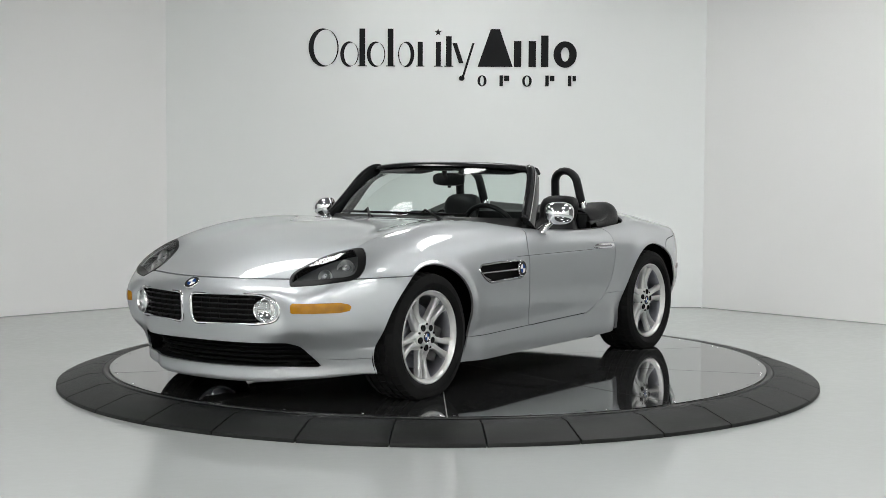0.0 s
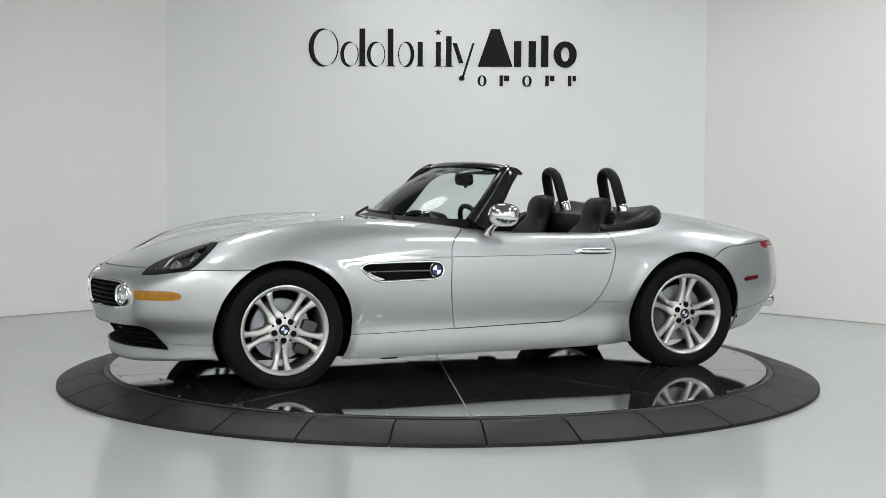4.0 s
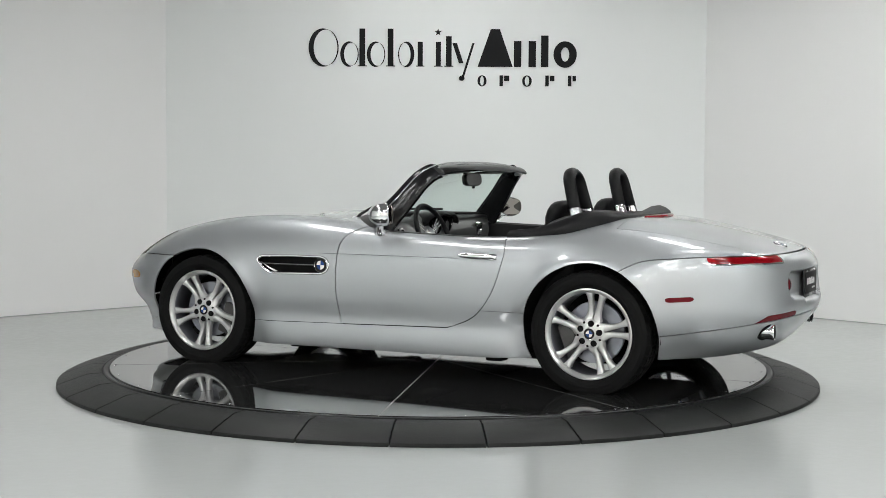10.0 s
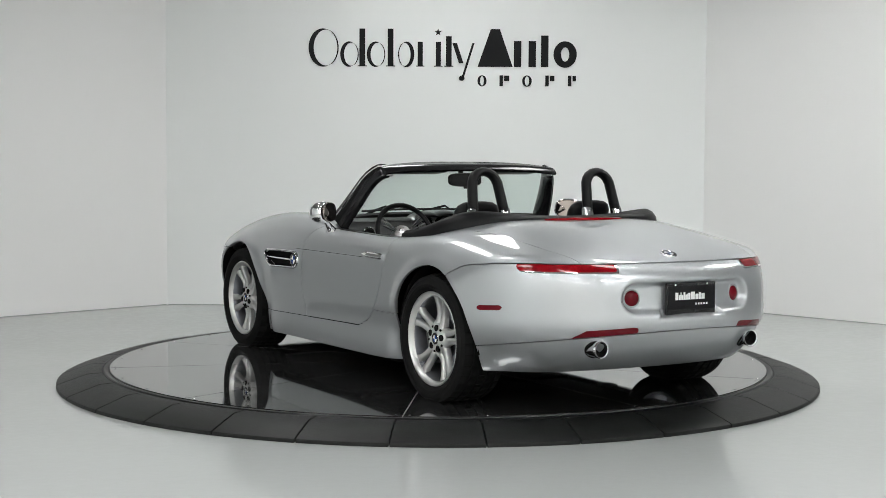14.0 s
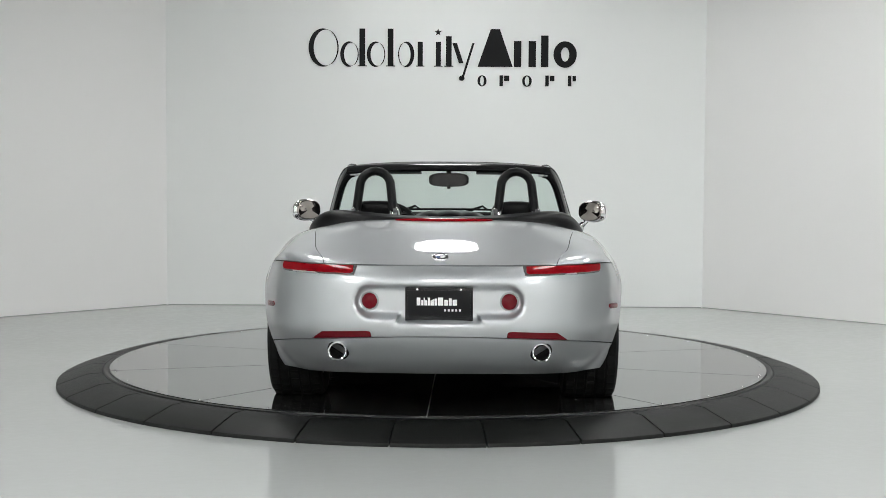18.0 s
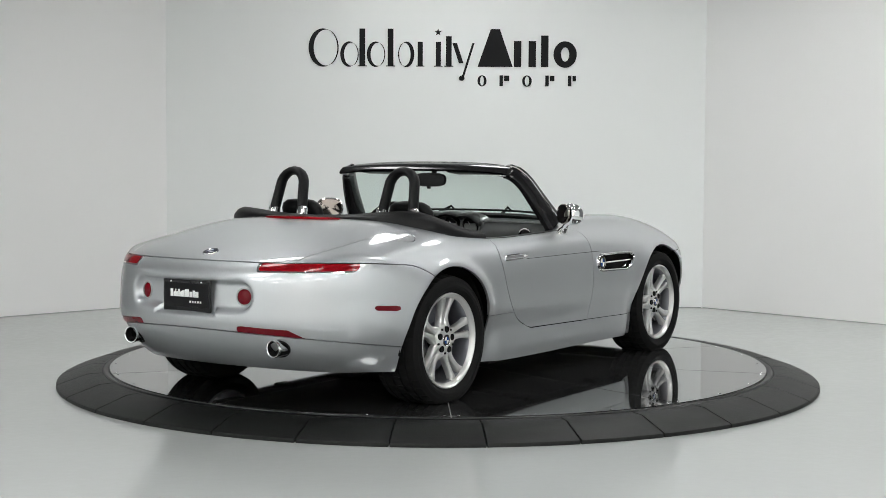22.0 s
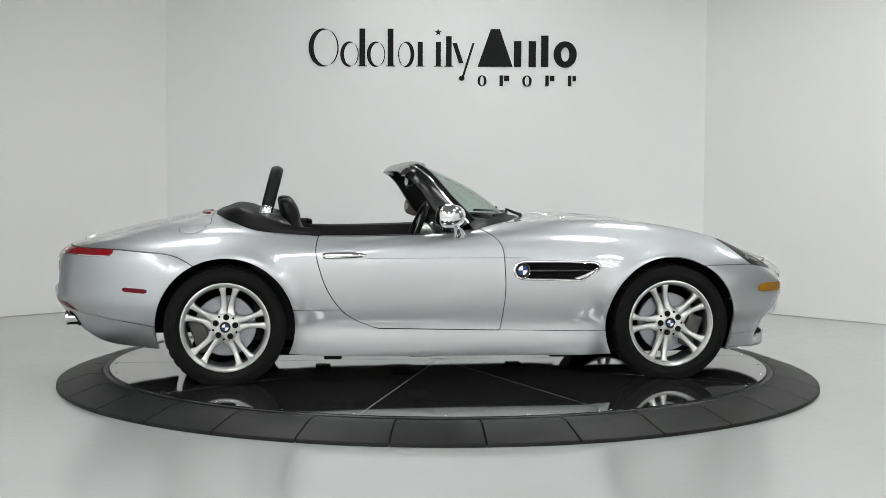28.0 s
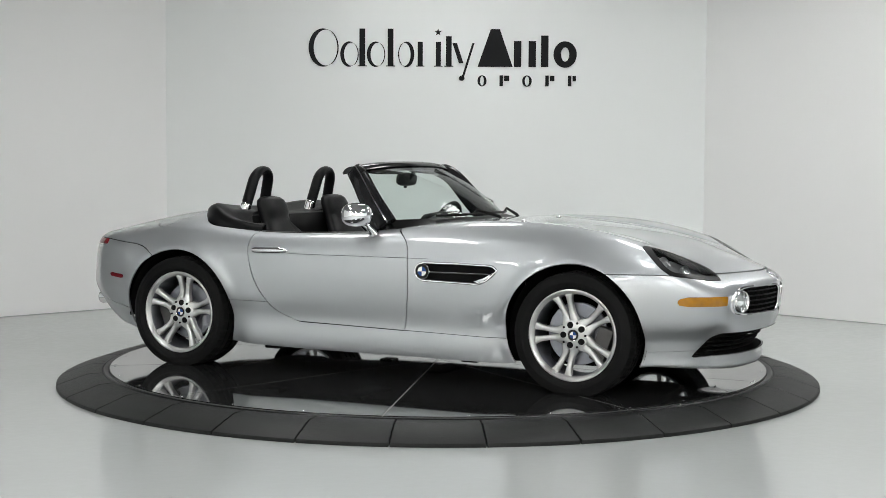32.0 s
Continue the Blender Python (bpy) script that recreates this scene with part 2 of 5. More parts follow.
# octagons placed from highlights; wide panels mostly added as fill for flanks and walls
groups = [((0.62, 0.94, 0.45, M_PANEL), [(0.05, 2.55), (-1.65, 1.0), (1.9, 1.2), (1.75, -1.5), (-1.8, -1.5)]),
          ((1.30, 0.70, 0.0, M_PANEL_FILL), [(4.2, 0.6), (-3.4, -4.8), (0.0, -5.6), (3.4, -4.8), (-3.6, -8.0), (3.6, -8.0), (0.0, -8.6), (-2.2, -11.2), (2.2, -11.2), (0.0, -11.3), (-4.7, -10.4), (4.7, -10.4), (-4.9, -6.6), (4.9, -6.6)])]
for size, places in groups:
    first = ceiling_light(*size)
    first.matrix_basis = pose(*places[0], CEIL_Z)
    for x, y in places[1:]:
        copy_thing(first, pose(x, y, CEIL_Z))

# ---- the platform ----
RAMP_IN, RAMP_OUT, DISC_R, SEGMENTS = 2.035, 2.30, 1.995, 32
ramp = tagged(new("platform_ramp"), "black rubber ramp ring round the turning platform on the floor", "ramp ring")
ramp.matrix_basis = pose(0, 0, FLOOR_Z)
rise = -0.008 - FLOOR_Z


def ramp_segment():
    bm = bmesh.new()
    half, n = math.pi / SEGMENTS - 0.0021, 6
    prof = [(RAMP_IN, 0.001), (RAMP_IN, rise - 0.004), (RAMP_IN + 0.006, rise), (RAMP_IN + 0.085, rise - 0.003), (RAMP_OUT - 0.012, 0.024), (RAMP_OUT - 0.002, 0.019), (RAMP_OUT, 0.012), (RAMP_OUT, 0.001)]
    rings = []
    for i in range(n + 1):
        a = -half + 2 * half * i / n
        rings.append([bm.verts.new((r * math.cos(a), r * math.sin(a), z)) for r, z in prof])
    for i in range(n):
        for j in range(len(prof)):
            k = (j + 1) % len(prof)
            bm.faces.new((rings[i][j], rings[i][k], rings[i + 1][k], rings[i + 1][j]))
    bm.faces.new(rings[0][::-1])
    bm.faces.new(rings[-1])
    bmesh.ops.recalc_face_normals(bm, faces=bm.faces)
    return bm


seg = part("ramp_segment", ramp_segment(), M_RAMP, ramp, angle=25, m=pose(0, 0, 0, 0, 0, -90))
bm = bmesh.new()
lathe(bm, [(0.0, 0.003), (0.005, 0.003), (0.007, 0.001), (0.007, -0.004)], 10, "z")
bolt = part("bolt", bm, M_IRON, seg, "small dark bolt", m=pose(RAMP_IN + 0.022, -0.17, rise - 0.001))
for i in range(1, SEGMENTS):
    s = reuse(seg, ramp, pose(0, 0, 0, 0, 0, -90 + 360 * i / SEGMENTS))
    reuse(bolt, s, pose(RAMP_IN + 0.022, -0.17 if i % 3 else 0.12, rise - 0.001))
bm = bmesh.new()
lathe(bm, [(RAMP_IN - 0.003, -0.08), (RAMP_IN - 0.003, rise - 0.002), (RAMP_IN - 0.010, rise + 0.004), (DISC_R + 0.012, rise + 0.004), (DISC_R + 0.005, rise), (DISC_R + 0.005, -0.08)], 128, "z")
part("inner_rim", bm, M_BLACK, ramp, "black metal rim", m=pose(0, 0, 0.0))

disc = tagged(new("turning_platform"), "round turning platform of polished mirror-like sheet under the car", "turntable")
disc.matrix_basis = pose(0, 0, FLOOR_Z)
top_z = -FLOOR_Z
bm = bmesh.new()
lathe(bm, [(0.0, top_z - 0.0015), (DISC_R - 0.004, top_z - 0.0015), (DISC_R - 0.004, 0.002)], 96, "z")
part("base", bm, M_SEAM, disc, "pale base seen in the seams between the sheets")
SECT = 10


def sector():
    bm = bmesh.new()
    half, n = math.pi / SECT, 10
    gap = 0.003
    pts = [(gap / math.sin(half), 0.0)]
    for i in range(n + 1):
        a = -half + 2 * half * i / n
        x, y = DISC_R * math.cos(a), DISC_R * math.sin(a)
        if i == 0:
            y += gap
        if i == n:
            y -= gap
        pts.append((x, y))
    prism(bm, pts, 0.005, pose(0, 0, top_z - 0.005), 0.0008)
    return bm


sec = part("sheet", sector(), M_MIRROR, disc, smooth=False, m=pose(0, 0, 0, 0, 0, 18))
for i in range(1, SECT):
    reuse(sec, disc, pose(0, 0, 0, 0, 0, 18 + 36 * i))
bm = bmesh.new()
lathe(bm, [(0.0, 0.0025), (0.005, 0.0022), (0.007, 0.0)], 10, "z")
screw = part("screw", bm, M_CHROME, disc, "small bright screw at the sheet edge", m=pose(DISC_R - 0.03, 0.03, top_z))
for i in range(SECT):
    for off in (1.0, 12.0, 24.0, 35.0):
        if i or off > 1:
            a = radians(36 * i + off)
            reuse(screw, disc, pose((DISC_R - 0.03) * math.cos(a), (DISC_R - 0.03) * math.sin(a), top_z))
# ---- the car: its outer skin as one smooth form, cut into panels ----
AXLE_F, AXLE_R, WHEEL_Z, ARCH_R = 1.252, -1.252, 0.316, 0.380
crown = spline((2.25, 2.12, 2.0, 1.85, 1.6, 1.3, 0.9, 0.5, 0.15, -0.3, -0.72, -1.0, -1.25, -1.5, -1.8, -2.05, -2.2, -2.35),
               (0.535, 0.612, 0.665, 0.718, 0.788, 0.846, 0.888, 0.897, 0.872, 0.853, 0.857, 0.890, 0.924, 0.904, 0.842, 0.776, 0.730, 0.690))
plan = spline((2.2, 1.7, 1.25, 0.8, 0.3, -0.3, -0.8, -1.25, -1.6, -1.9, -2.3),
              (0.87, 0.897, 0.900, 0.890, 0.880, 0.882, 0.892, 0.908, 0.902, 0.880, 0.84))
tuck = spline((0.10, 0.16, 0.21, 0.26, 0.31, 0.40, 0.52, 0.62, 0.72, 0.82, 0.95),
              (-0.040, -0.022, -0.016, -0.018, -0.022, -0.010, 0.0, -0.002, -0.012, -0.030, -0.07))
nose = spline((0.07, 0.12, 0.16, 0.20, 0.27, 0.36, 0.45, 0.54, 0.62, 0.75), (-0.20, -0.126, -0.116, -0.113, -0.070, -0.033, -0.010, 0.0, -0.012, -0.06))
snout = spline((-0.3, -0.1, 0.1, 0.3, 0.45, 0.56, 0.66, 0.76, 0.85, 0.95), (2.108, 2.146, 2.146, 2.108, 2.052, 2.010, 1.938, 1.800, 1.64, 1.40))
tail = spline((0.15, 0.22, 0.29, 0.36, 0.40, 0.43, 0.52, 0.62, 0.72, 0.85), (0.32, 0.195, 0.110, 0.052, 0.022, 0.005, 0.0, 0.008, 0.035, 0.10))
shoulder = spline((2.2, 1.6, 1.0, 0.3, -0.4, -0.9, -1.4, -2.0, -2.3), (0.22, 0.42, 0.40, 0.24, 0.18, 0.28, 0.46, 0.30, 0.2))
bulge = spline((2.2, 1.9, 1.6, 1.2, 0.7, 0.2, -2.4), (0.0, 0.005, 0.022, 0.040, 0.022, 0.0, 0.0))
droop = spline((2.2, 2.05, 1.9, 1.75, 1.6, 1.4, 1.0, 0.5, -0.5, -1.5, -2.4), (0.40, 0.34, 0.245, 0.13, 0.062, 0.045, 0.045, 0.045, 0.045, 0.045, 0.045))
hem = spline((2.2, 1.6, 0.8, -0.8, -1.7, -1.9, -2.1, -2.3), (0.112, 0.116, 0.130, 0.145, 0.185, 0.195, 0.215, 0.23))


def skin(x, y, z):
    y = np.abs(y)
    side = plan(x) + tuck(z)
    for ax in (AXLE_F, AXLE_R):
        rho = np.sqrt((x - ax) ** 2 + (z - WHEEL_Z) ** 2)
        side = side + 0.014 * np.exp(-((rho - ARCH_R - 0.01) / 0.045) ** 2) / (1 + np.exp(-(z - 0.30) / 0.04))
    side = side - 0.020 * np.log1p(np.exp((0.37 - z) / 0.02)) * 1.1 / (1 + np.exp((x + 1.66) / 0.05))
    # the flank tucks in towards the wheels, most of all at its foot
    near = (1 / (1 + np.exp((x + 0.815) / 0.030)) / (1 + np.exp(-(x + 1.40) / 0.05)) + 1 / (1 + np.exp(-(x - 0.815) / 0.030)) / (1 + np.exp((x - 1.30) / 0.05)))
    side = side - near * (0.044 / (1 + np.exp((z - 0.40) / 0.055)) + 0.022 / (1 + np.exp((z - 0.21) / 0.04)))
    side = side - 0.0018 / (1 + np.exp(-(z - 0.693) / 0.004)) * np.exp(-((x - 0.0) / 0.85) ** 6)
    top = crown(x) - droop(x) * y ** 2 + bulge(x) * np.exp(-((y - 0.66) / 0.15) ** 2)
    f = smax(y - side, z - top, shoulder(x))
    ahead = snout(y) + nose(z) - 0.040 * np.exp(-((y - 0.47) / 0.075) ** 2 - ((z - 0.49) / 0.085) ** 2)
    dip = np.exp(-((z - 0.29) / 0.07) ** 2)
    ahead = ahead - 0.070 * np.where(z < 0.29, 0.65 + 0.35 * dip, dip) / (1 + np.exp(-(y - 0.44) / 0.03))
    f = smax(f, x - ahead, 0.10)
    a, b = np.maximum(y - 0.315, 0), z - 0.579
    pocket = np.minimum(np.sqrt(a * a + b * b) - 0.068, np.maximum(y - 0.188, np.abs(z - 0.56) - 0.068))
    back = 2.264 - 0.36 * y ** 2 - 0.72 * y ** 6 - tail(z) - 0.046 / (1 + np.exp(np.clip(pocket / 0.0055, -30, 30)))
    f = smax(f, -x - back, 0.09)
    return smax(f, hem(x) + 0.045 * (y / 0.7) ** 2 / (1 + np.exp(-(x - 1.55) / 0.04)) - z, 0.03)


def slope(p, e=1e-3):
    x, y, z = p.T
    g = np.stack([skin(x + e, y, z) - skin(x - e, y, z), skin(x, y + e, z) - skin(x, y - e, z), skin(x, y, z + e) - skin(x, y, z - e)], 1) / (2 * e)
    return g


def settle(p, times=4):
    for _ in range(times):
        g = slope(p)
        p = p - g * (skin(*p.T) / np.maximum((g * g).sum(1), 0.05))[:, None]
    return p


def net(h=0.0125):
    """The left half of the skin as an even net of quads."""
    gx, gy, gz = np.arange(-2.36, 2.22, h), np.arange(-1.5 * h, 1.0, h), np.arange(0.08, 0.98, h)
    f = skin(gx[:, None, None], gy[None, :, None] + 1e-9, gz[None, None, :])
    s = f < 0
    nx, ny, nz = s.shape
    cell = s[:-1, :-1, :-1].astype(np.int8)
    for a, b, c in ((0, 0, 1), (0, 1, 0), (0, 1, 1), (1, 0, 0), (1, 0, 1), (1, 1, 0), (1, 1, 1)):
        cell = cell + s[a:nx - 1 + a, b:ny - 1 + b, c:nz - 1 + c]
    on = (cell > 0) & (cell < 8)
    ids = -np.ones(on.shape, int)
    ids[on] = np.arange(on.sum())
    i, j, k = np.nonzero(on)
    p = np.stack([gx[i] + h / 2, gy[j] + h / 2, gz[k] + h / 2], 1)
    p = settle(p)
    quads = []
    d = s[:-1] != s[1:]
    a, b, c = np.nonzero(d[:, 1:-1, 1:-1])
    q = np.stack([ids[a, b, c], ids[a, b + 1, c], ids[a, b + 1, c + 1], ids[a, b, c + 1]], 1)
    quads.append(np.where(s[a, b + 1, c + 1][:, None], q, q[:, ::-1]))
    d = s[:, :-1] != s[:, 1:]
    a, b, c = np.nonzero(d[1:-1, :, 1:-1])
    q = np.stack([ids[a, b, c], ids[a, b, c + 1], ids[a + 1, b, c + 1], ids[a + 1, b, c]], 1)
    quads.append(np.where(s[a + 1, b, c + 1][:, None], q, q[:, ::-1]))
    d = s[:, :, :-1] != s[:, :, 1:]
    a, b, c = np.nonzero(d[1:-1, 1:-1, :])
    q = np.stack([ids[a, b, c], ids[a + 1, b, c], ids[a + 1, b + 1, c], ids[a, b + 1, c]], 1)
    quads.append(np.where(s[a + 1, b + 1, c][:, None], q, q[:, ::-1]))
    q = np.concatenate(quads)
    q = q[(q >= 0).all(1)]
    t = np.concatenate([q[:, [0, 1, 2]], q[:, [0, 2, 3]]])
    return p, t


def cut(mesh, f):
    """Splits a mesh of triangles at f = 0: the part where f > 0, and the rest."""
    p, t = mesh
    v = np.where(np.abs(f(p)) < 1e-9, 1e-9, f(p))
    pos = v > 0
    cnt = pos[t].sum(1)
    out = []
    for want in (True, False):
        keep = [t[cnt == (3 if want else 0)]]
        new_p, base, edge_ids = [], len(p), {}
        tri = t[(cnt == 1) | (cnt == 2)]
        e = np.concatenate([tri[:, [0, 1]], tri[:, [1, 2]], tri[:, [2, 0]]])
        e = e[pos[e[:, 0]] != pos[e[:, 1]]]
        e = np.unique(np.sort(e, 1), axis=0)
        w = v[e[:, 0]] / (v[e[:, 0]] - v[e[:, 1]])
        mid = p[e[:, 0]] + (p[e[:, 1]] - p[e[:, 0]]) * w[:, None]
        edge_ids = {(a, b): base + n for n, (a, b) in enumerate(map(tuple, e))}
        extra = []
        for a, b, c in tri.tolist():
            while not (pos[a] != pos[b] and pos[a] != pos[c]):
                a, b, c = b, c, a
            ab, ac = edge_ids[(min(a, b), max(a, b))], edge_ids[(min(a, c), max(a, c))]
            if pos[a] == want:
                extra.append((a, ab, ac))
            else:
                extra += [(ab, b, c), (ab, c, ac)]
        if extra:
            keep.append(np.array(extra))
        tt = np.concatenate(keep)
        pp = np.concatenate([p, mid])
        used = np.unique(tt)
        back = np.zeros(len(pp), int)
        back[used] = np.arange(len(used))
        out.append((pp[used], back[tt]))
    return out


def mirrored(mesh):
    p, t = mesh
    return p * np.array([1, -1, 1]), t[:, ::-1]


def both(mesh):
    m = mirrored(mesh)
    return np.concatenate([mesh[0], m[0]]), np.concatenate([mesh[1], m[1] + len(mesh[0])])


def sheet(name, mesh, material, parent, label="", lift=0.0, rim=0.010):
    """A panel of the skin as a mesh, lifted a little, with folded edges."""
    p, t = mesh
    n = slope(p)
    n /= np.linalg.norm(n, axis=1)[:, None]
    q = p + n * lift
    verts, faces, norms = [q], [t], [n]
    if rim:
        e = np.concatenate([t[:, [0, 1]], t[:, [1, 2]], t[:, [2, 0]]])
        key = np.sort(e, 1)
        _, first, count = np.unique(key, axis=0, return_index=True, return_counts=True)
        e = e[first[count == 1]]
        e = e[np.abs(p[e]).max(1)[:, 1] > 1e-4] if len(e) else e
        a, b = q[e[:, 0]], q[e[:, 1]]
        na, nb = n[e[:, 0]], n[e[:, 1]]
        out = np.cross(b - a, na)
        out /= np.maximum(np.linalg.norm(out, axis=1), 1e-9)[:, None]
        m = len(e)
        base = len(q)
        verts += [a, b, b - nb * rim, a - na * rim]
        norms += [out, out, out, out]
        r = np.arange(m)
        faces += [np.stack([base + m + r, base + r, base + 3 * m + r], 1), np.stack([base + m + r, base + 3 * m + r, base + 2 * m + r], 1)]
    return raw(name, np.concatenate(verts), np.concatenate(faces), material, parent, label, True, np.concatenate(norms))
def area(u, v, outline, r=0.0):
    """Signed distance (inside above zero) to a flat outline with corners rounded by r."""
    pts = np.array(outline, float)
    best, inside = np.full(u.shape, 1e9), np.zeros(u.shape, bool)
    for (ax, ay), (bx, by) in zip(pts, np.roll(pts, -1, 0)):
        dx, dy = bx - ax, by - ay
        t = np.clip(((u - ax) * dx + (v - ay) * dy) / (dx * dx + dy * dy + 1e-12), 0, 1)
        best = np.minimum(best, np.hypot(u - ax - dx * t, v - ay - dy * t))
        cross = ((ay > v) != (by > v)) & (u < (bx - ax) * (v - ay) / (by - ay + 1e-12) + ax)
        inside ^= cross
    return np.where(inside, best, -best) + r


def metric(f):
    """The same border with values in metres across it."""
    def g(p, e=1e-3):
        d = [(f(p + np.eye(3)[i] * e) - f(p - np.eye(3)[i] * e)) / (2 * e) for i in range(3)]
        return f(p) / np.maximum(np.sqrt(sum(q * q for q in d)), 0.2)
    return g


GAP = 0.0026


def split(mesh, f, gap=GAP):
    """Cuts a panel off and leaves a narrow gap."""
    g = metric(f)
    inner, _ = cut(mesh, lambda p: g(p) - gap)
    _, outer = cut(mesh, lambda p: g(p) + gap)
    return inner, outer


def press(axis, a, b, start, toward, steps=45):
    """Points of the skin above flat places: along one axis, from outside inwards."""
    a, b = np.asarray(a, float), np.asarray(b, float)
    pos = np.full(a.shape, float(start))

    def at(c):
        return {"x": (c, a, b), "y": (a, c, b), "z": (a, b, c)}[axis]
    for _ in range(steps):
        pos = pos + toward * np.clip(skin(*at(pos)), -0.04, 0.04) * 0.85
    p = np.stack(at(pos), 1)
    n = slope(p)
    return p, n / np.linalg.norm(n, axis=1)[:, None]


def ring(outline, r=0.0, n=10):
    """An outline (flat) with many points and round corners."""
    pts = [Vector(q) for q in outline]
    out = []
    for i, p in enumerate(pts):
        a, b = (pts[i - 1] - p), (pts[(i + 1) % len(pts)] - p)
        ra = min(r, a.length * 0.48, b.length * 0.48)
        s, e = p + a.normalized() * ra, p + b.normalized() * ra
        for k in range(n + 1):
            t = k / n
            out.append(s * (1 - t) ** 2 + p * 2 * t * (1 - t) + e * t * t)
    return out


def flip(p):
    return Vector((p[0], -p[1], p[2]))


# ---- panels ----
car = tagged(new("car"), "silver open-top two-seat roadster with black leather cabin on the platform", "car")
half = net()
half, _ = cut(half, lambda p: p[:, 1])
_, half = cut(half, lambda p: hem(p[:, 0]) + 0.012 - p[:, 2])


def arch(p):
    d = np.minimum(np.hypot(p[:, 0] - AXLE_F, p[:, 2] - WHEEL_Z), np.hypot(p[:, 0] - AXLE_R, p[:, 2] - WHEEL_Z))
    return np.where(p[:, 1] > 0.4, ARCH_R - d, -0.5)


_, half = cut(half, arch)


def cockpit(p):
    x, y, z = p.T
    front = 0.43 - 0.36 * (np.abs(y) / 0.72) ** 2 - x
    side = 0.765 - np.abs(y)
    rear = x + 1.300 - 0.20 * (np.abs(y) / 0.765) ** 4
    return np.where(z > 0.7, -smax(smax(-front, -side, 0.10), -rear, 0.10), -0.5)


_, half = cut(half, cockpit)
shell = half
HEAD_LOW = spline((1.55, 1.584, 1.639, 1.697, 1.745, 1.816, 1.89, 1.98), (0.800, 0.774, 0.731, 0.683, 0.649, 0.632, 0.617, 0.606))
HEAD_IN = spline((1.55, 1.60, 1.677, 1.75, 1.83, 1.90, 1.956, 2.0), (0.680, 0.612, 0.530, 0.490, 0.463, 0.466, 0.512, 0.56))


def head_lamp(p):
    x, y, z = p.T
    return np.where(x > 1.4, -smax(HEAD_IN(x) - y, HEAD_LOW(x) - z, 0.008), -1.0)


KIDNEY = [(0.030, 0.566), (0.40, 0.570), (0.465, 0.548), (0.487, 0.492), (0.465, 0.440), (0.40, 0.425), (0.045, 0.420), (0.030, 0.45)]
INTAKE = [(0.0, 0.335), (0.49, 0.328), (0.535, 0.312), (0.605, 0.212), (0.585, 0.203), (0.0, 0.200)]
VENT = [(0.836, 0.642), (0.805, 0.666), (0.60, 0.672), (0.385, 0.672), (0.350, 0.655), (0.338, 0.625), (0.350, 0.594), (0.385, 0.574), (0.60, 0.570), (0.725, 0.566), (0.775, 0.588)]
AMBER = [(2.10, 0.531), (1.84, 0.534), (1.800, 0.524), (1.790, 0.508), (1.800, 0.492), (1.84, 0.484), (2.10, 0.481)]
MARK = [(-1.668, 0.524), (-1.690, 0.529), (-1.80, 0.535), (-1.808, 0.524), (-1.795, 0.511), (-1.69, 0.504), (-1.668, 0.508)]
REFLECT = [(0.312, 0.414), (0.316, 0.440), (0.34, 0.443), (0.55, 0.429), (0.605, 0.388), (0.50, 0.400)]

lamp_skin, half = split(half, head_lamp, 0.0008)
_, half = cut(half, lambda p: np.where(p[:, 0] > 1.8, area(p[:, 1], p[:, 2], KIDNEY), -1))
_, half = cut(half, lambda p: np.where(p[:, 0] > 1.7, area(np.abs(p[:, 1]), p[:, 2], [(-0.1, 0.335)] + INTAKE[1:-1] + [(-0.1, 0.200)]), -1))
_, half = cut(half, lambda p: np.where(p[:, 1] > 0.7, area(p[:, 0], p[:, 2], VENT), -1))
amber_skin, half = split(half, lambda p: np.where((p[:, 0] > 1.7) & (p[:, 1] > 0.3), np.minimum(area(p[:, 0], p[:, 2], AMBER), p[:, 1] - 0.552), -1), 0.0004)
mark_skin, half = split(half, lambda p: np.where((p[:, 0] < -1.5) & (p[:, 1] > 0.6), area(p[:, 0], p[:, 2], MARK), -1), 0.0003)

SEAM_TOP = spline((-1.40, -1.435, -1.52, -1.637, -1.823, -2.05, -2.4), (0.64, 0.662, 0.705, 0.724, 0.737, 0.741, 0.742))


def tail_lamp(p):
    x, y, z = p.T
    low = 0.697 + 0.05 * np.exp(-((x + 1.835) / 0.03) ** 2)
    return np.where(x < -1.6, -smax(smax(0.383 + (0.742 - z) * 0.25 - y, low - z, 0.012), np.maximum(z - SEAM_TOP(x) + 0.0025, x + 1.838), 0.01), -1.0)


tail_skin, half = split(half, tail_lamp, 0.0004)
front_bumper, half = split(half, lambda p: np.where(p[:, 0] > 1.25, 0.641 + 0.007 / (1 + np.exp((p[:, 0] - 1.76) / 0.03)) - p[:, 2], -0.5))
chin, front_bumper = split(front_bumper, lambda p: 0.243 - p[:, 2], 0.0012)
rear_bumper, half = split(half, lambda p: np.where(p[:, 0] < -1.25, SEAM_TOP(p[:, 0]) - p[:, 2], -0.5))
valance, rear_bumper = split(rear_bumper, lambda p: 0.414 + 0.012 * np.exp(-(p[:, 1] / 0.55) ** 2) - 0.142 * (p[:, 0] + 2.29) - p[:, 2])
reflect_skin, rear_bumper = split(rear_bumper, lambda p: np.where(p[:, 1] > 0.2, area(p[:, 1], p[:, 2], REFLECT), -1), 0.0004)
DOOR_F = spline((0.25, 0.29, 0.386, 0.546, 0.673, 0.769, 0.805, 0.840, 0.9), (0.258, 0.266, 0.282, 0.295, 0.289, 0.270, 0.240, 0.185, 0.07))
DOOR_R = spline((0.27, 0.304, 0.343, 0.408, 0.52, 0.648, 0.743, 0.845, 0.9), (-0.30, -0.413, -0.525, -0.619, -0.698, -0.744, -0.759, -0.722, -0.68))


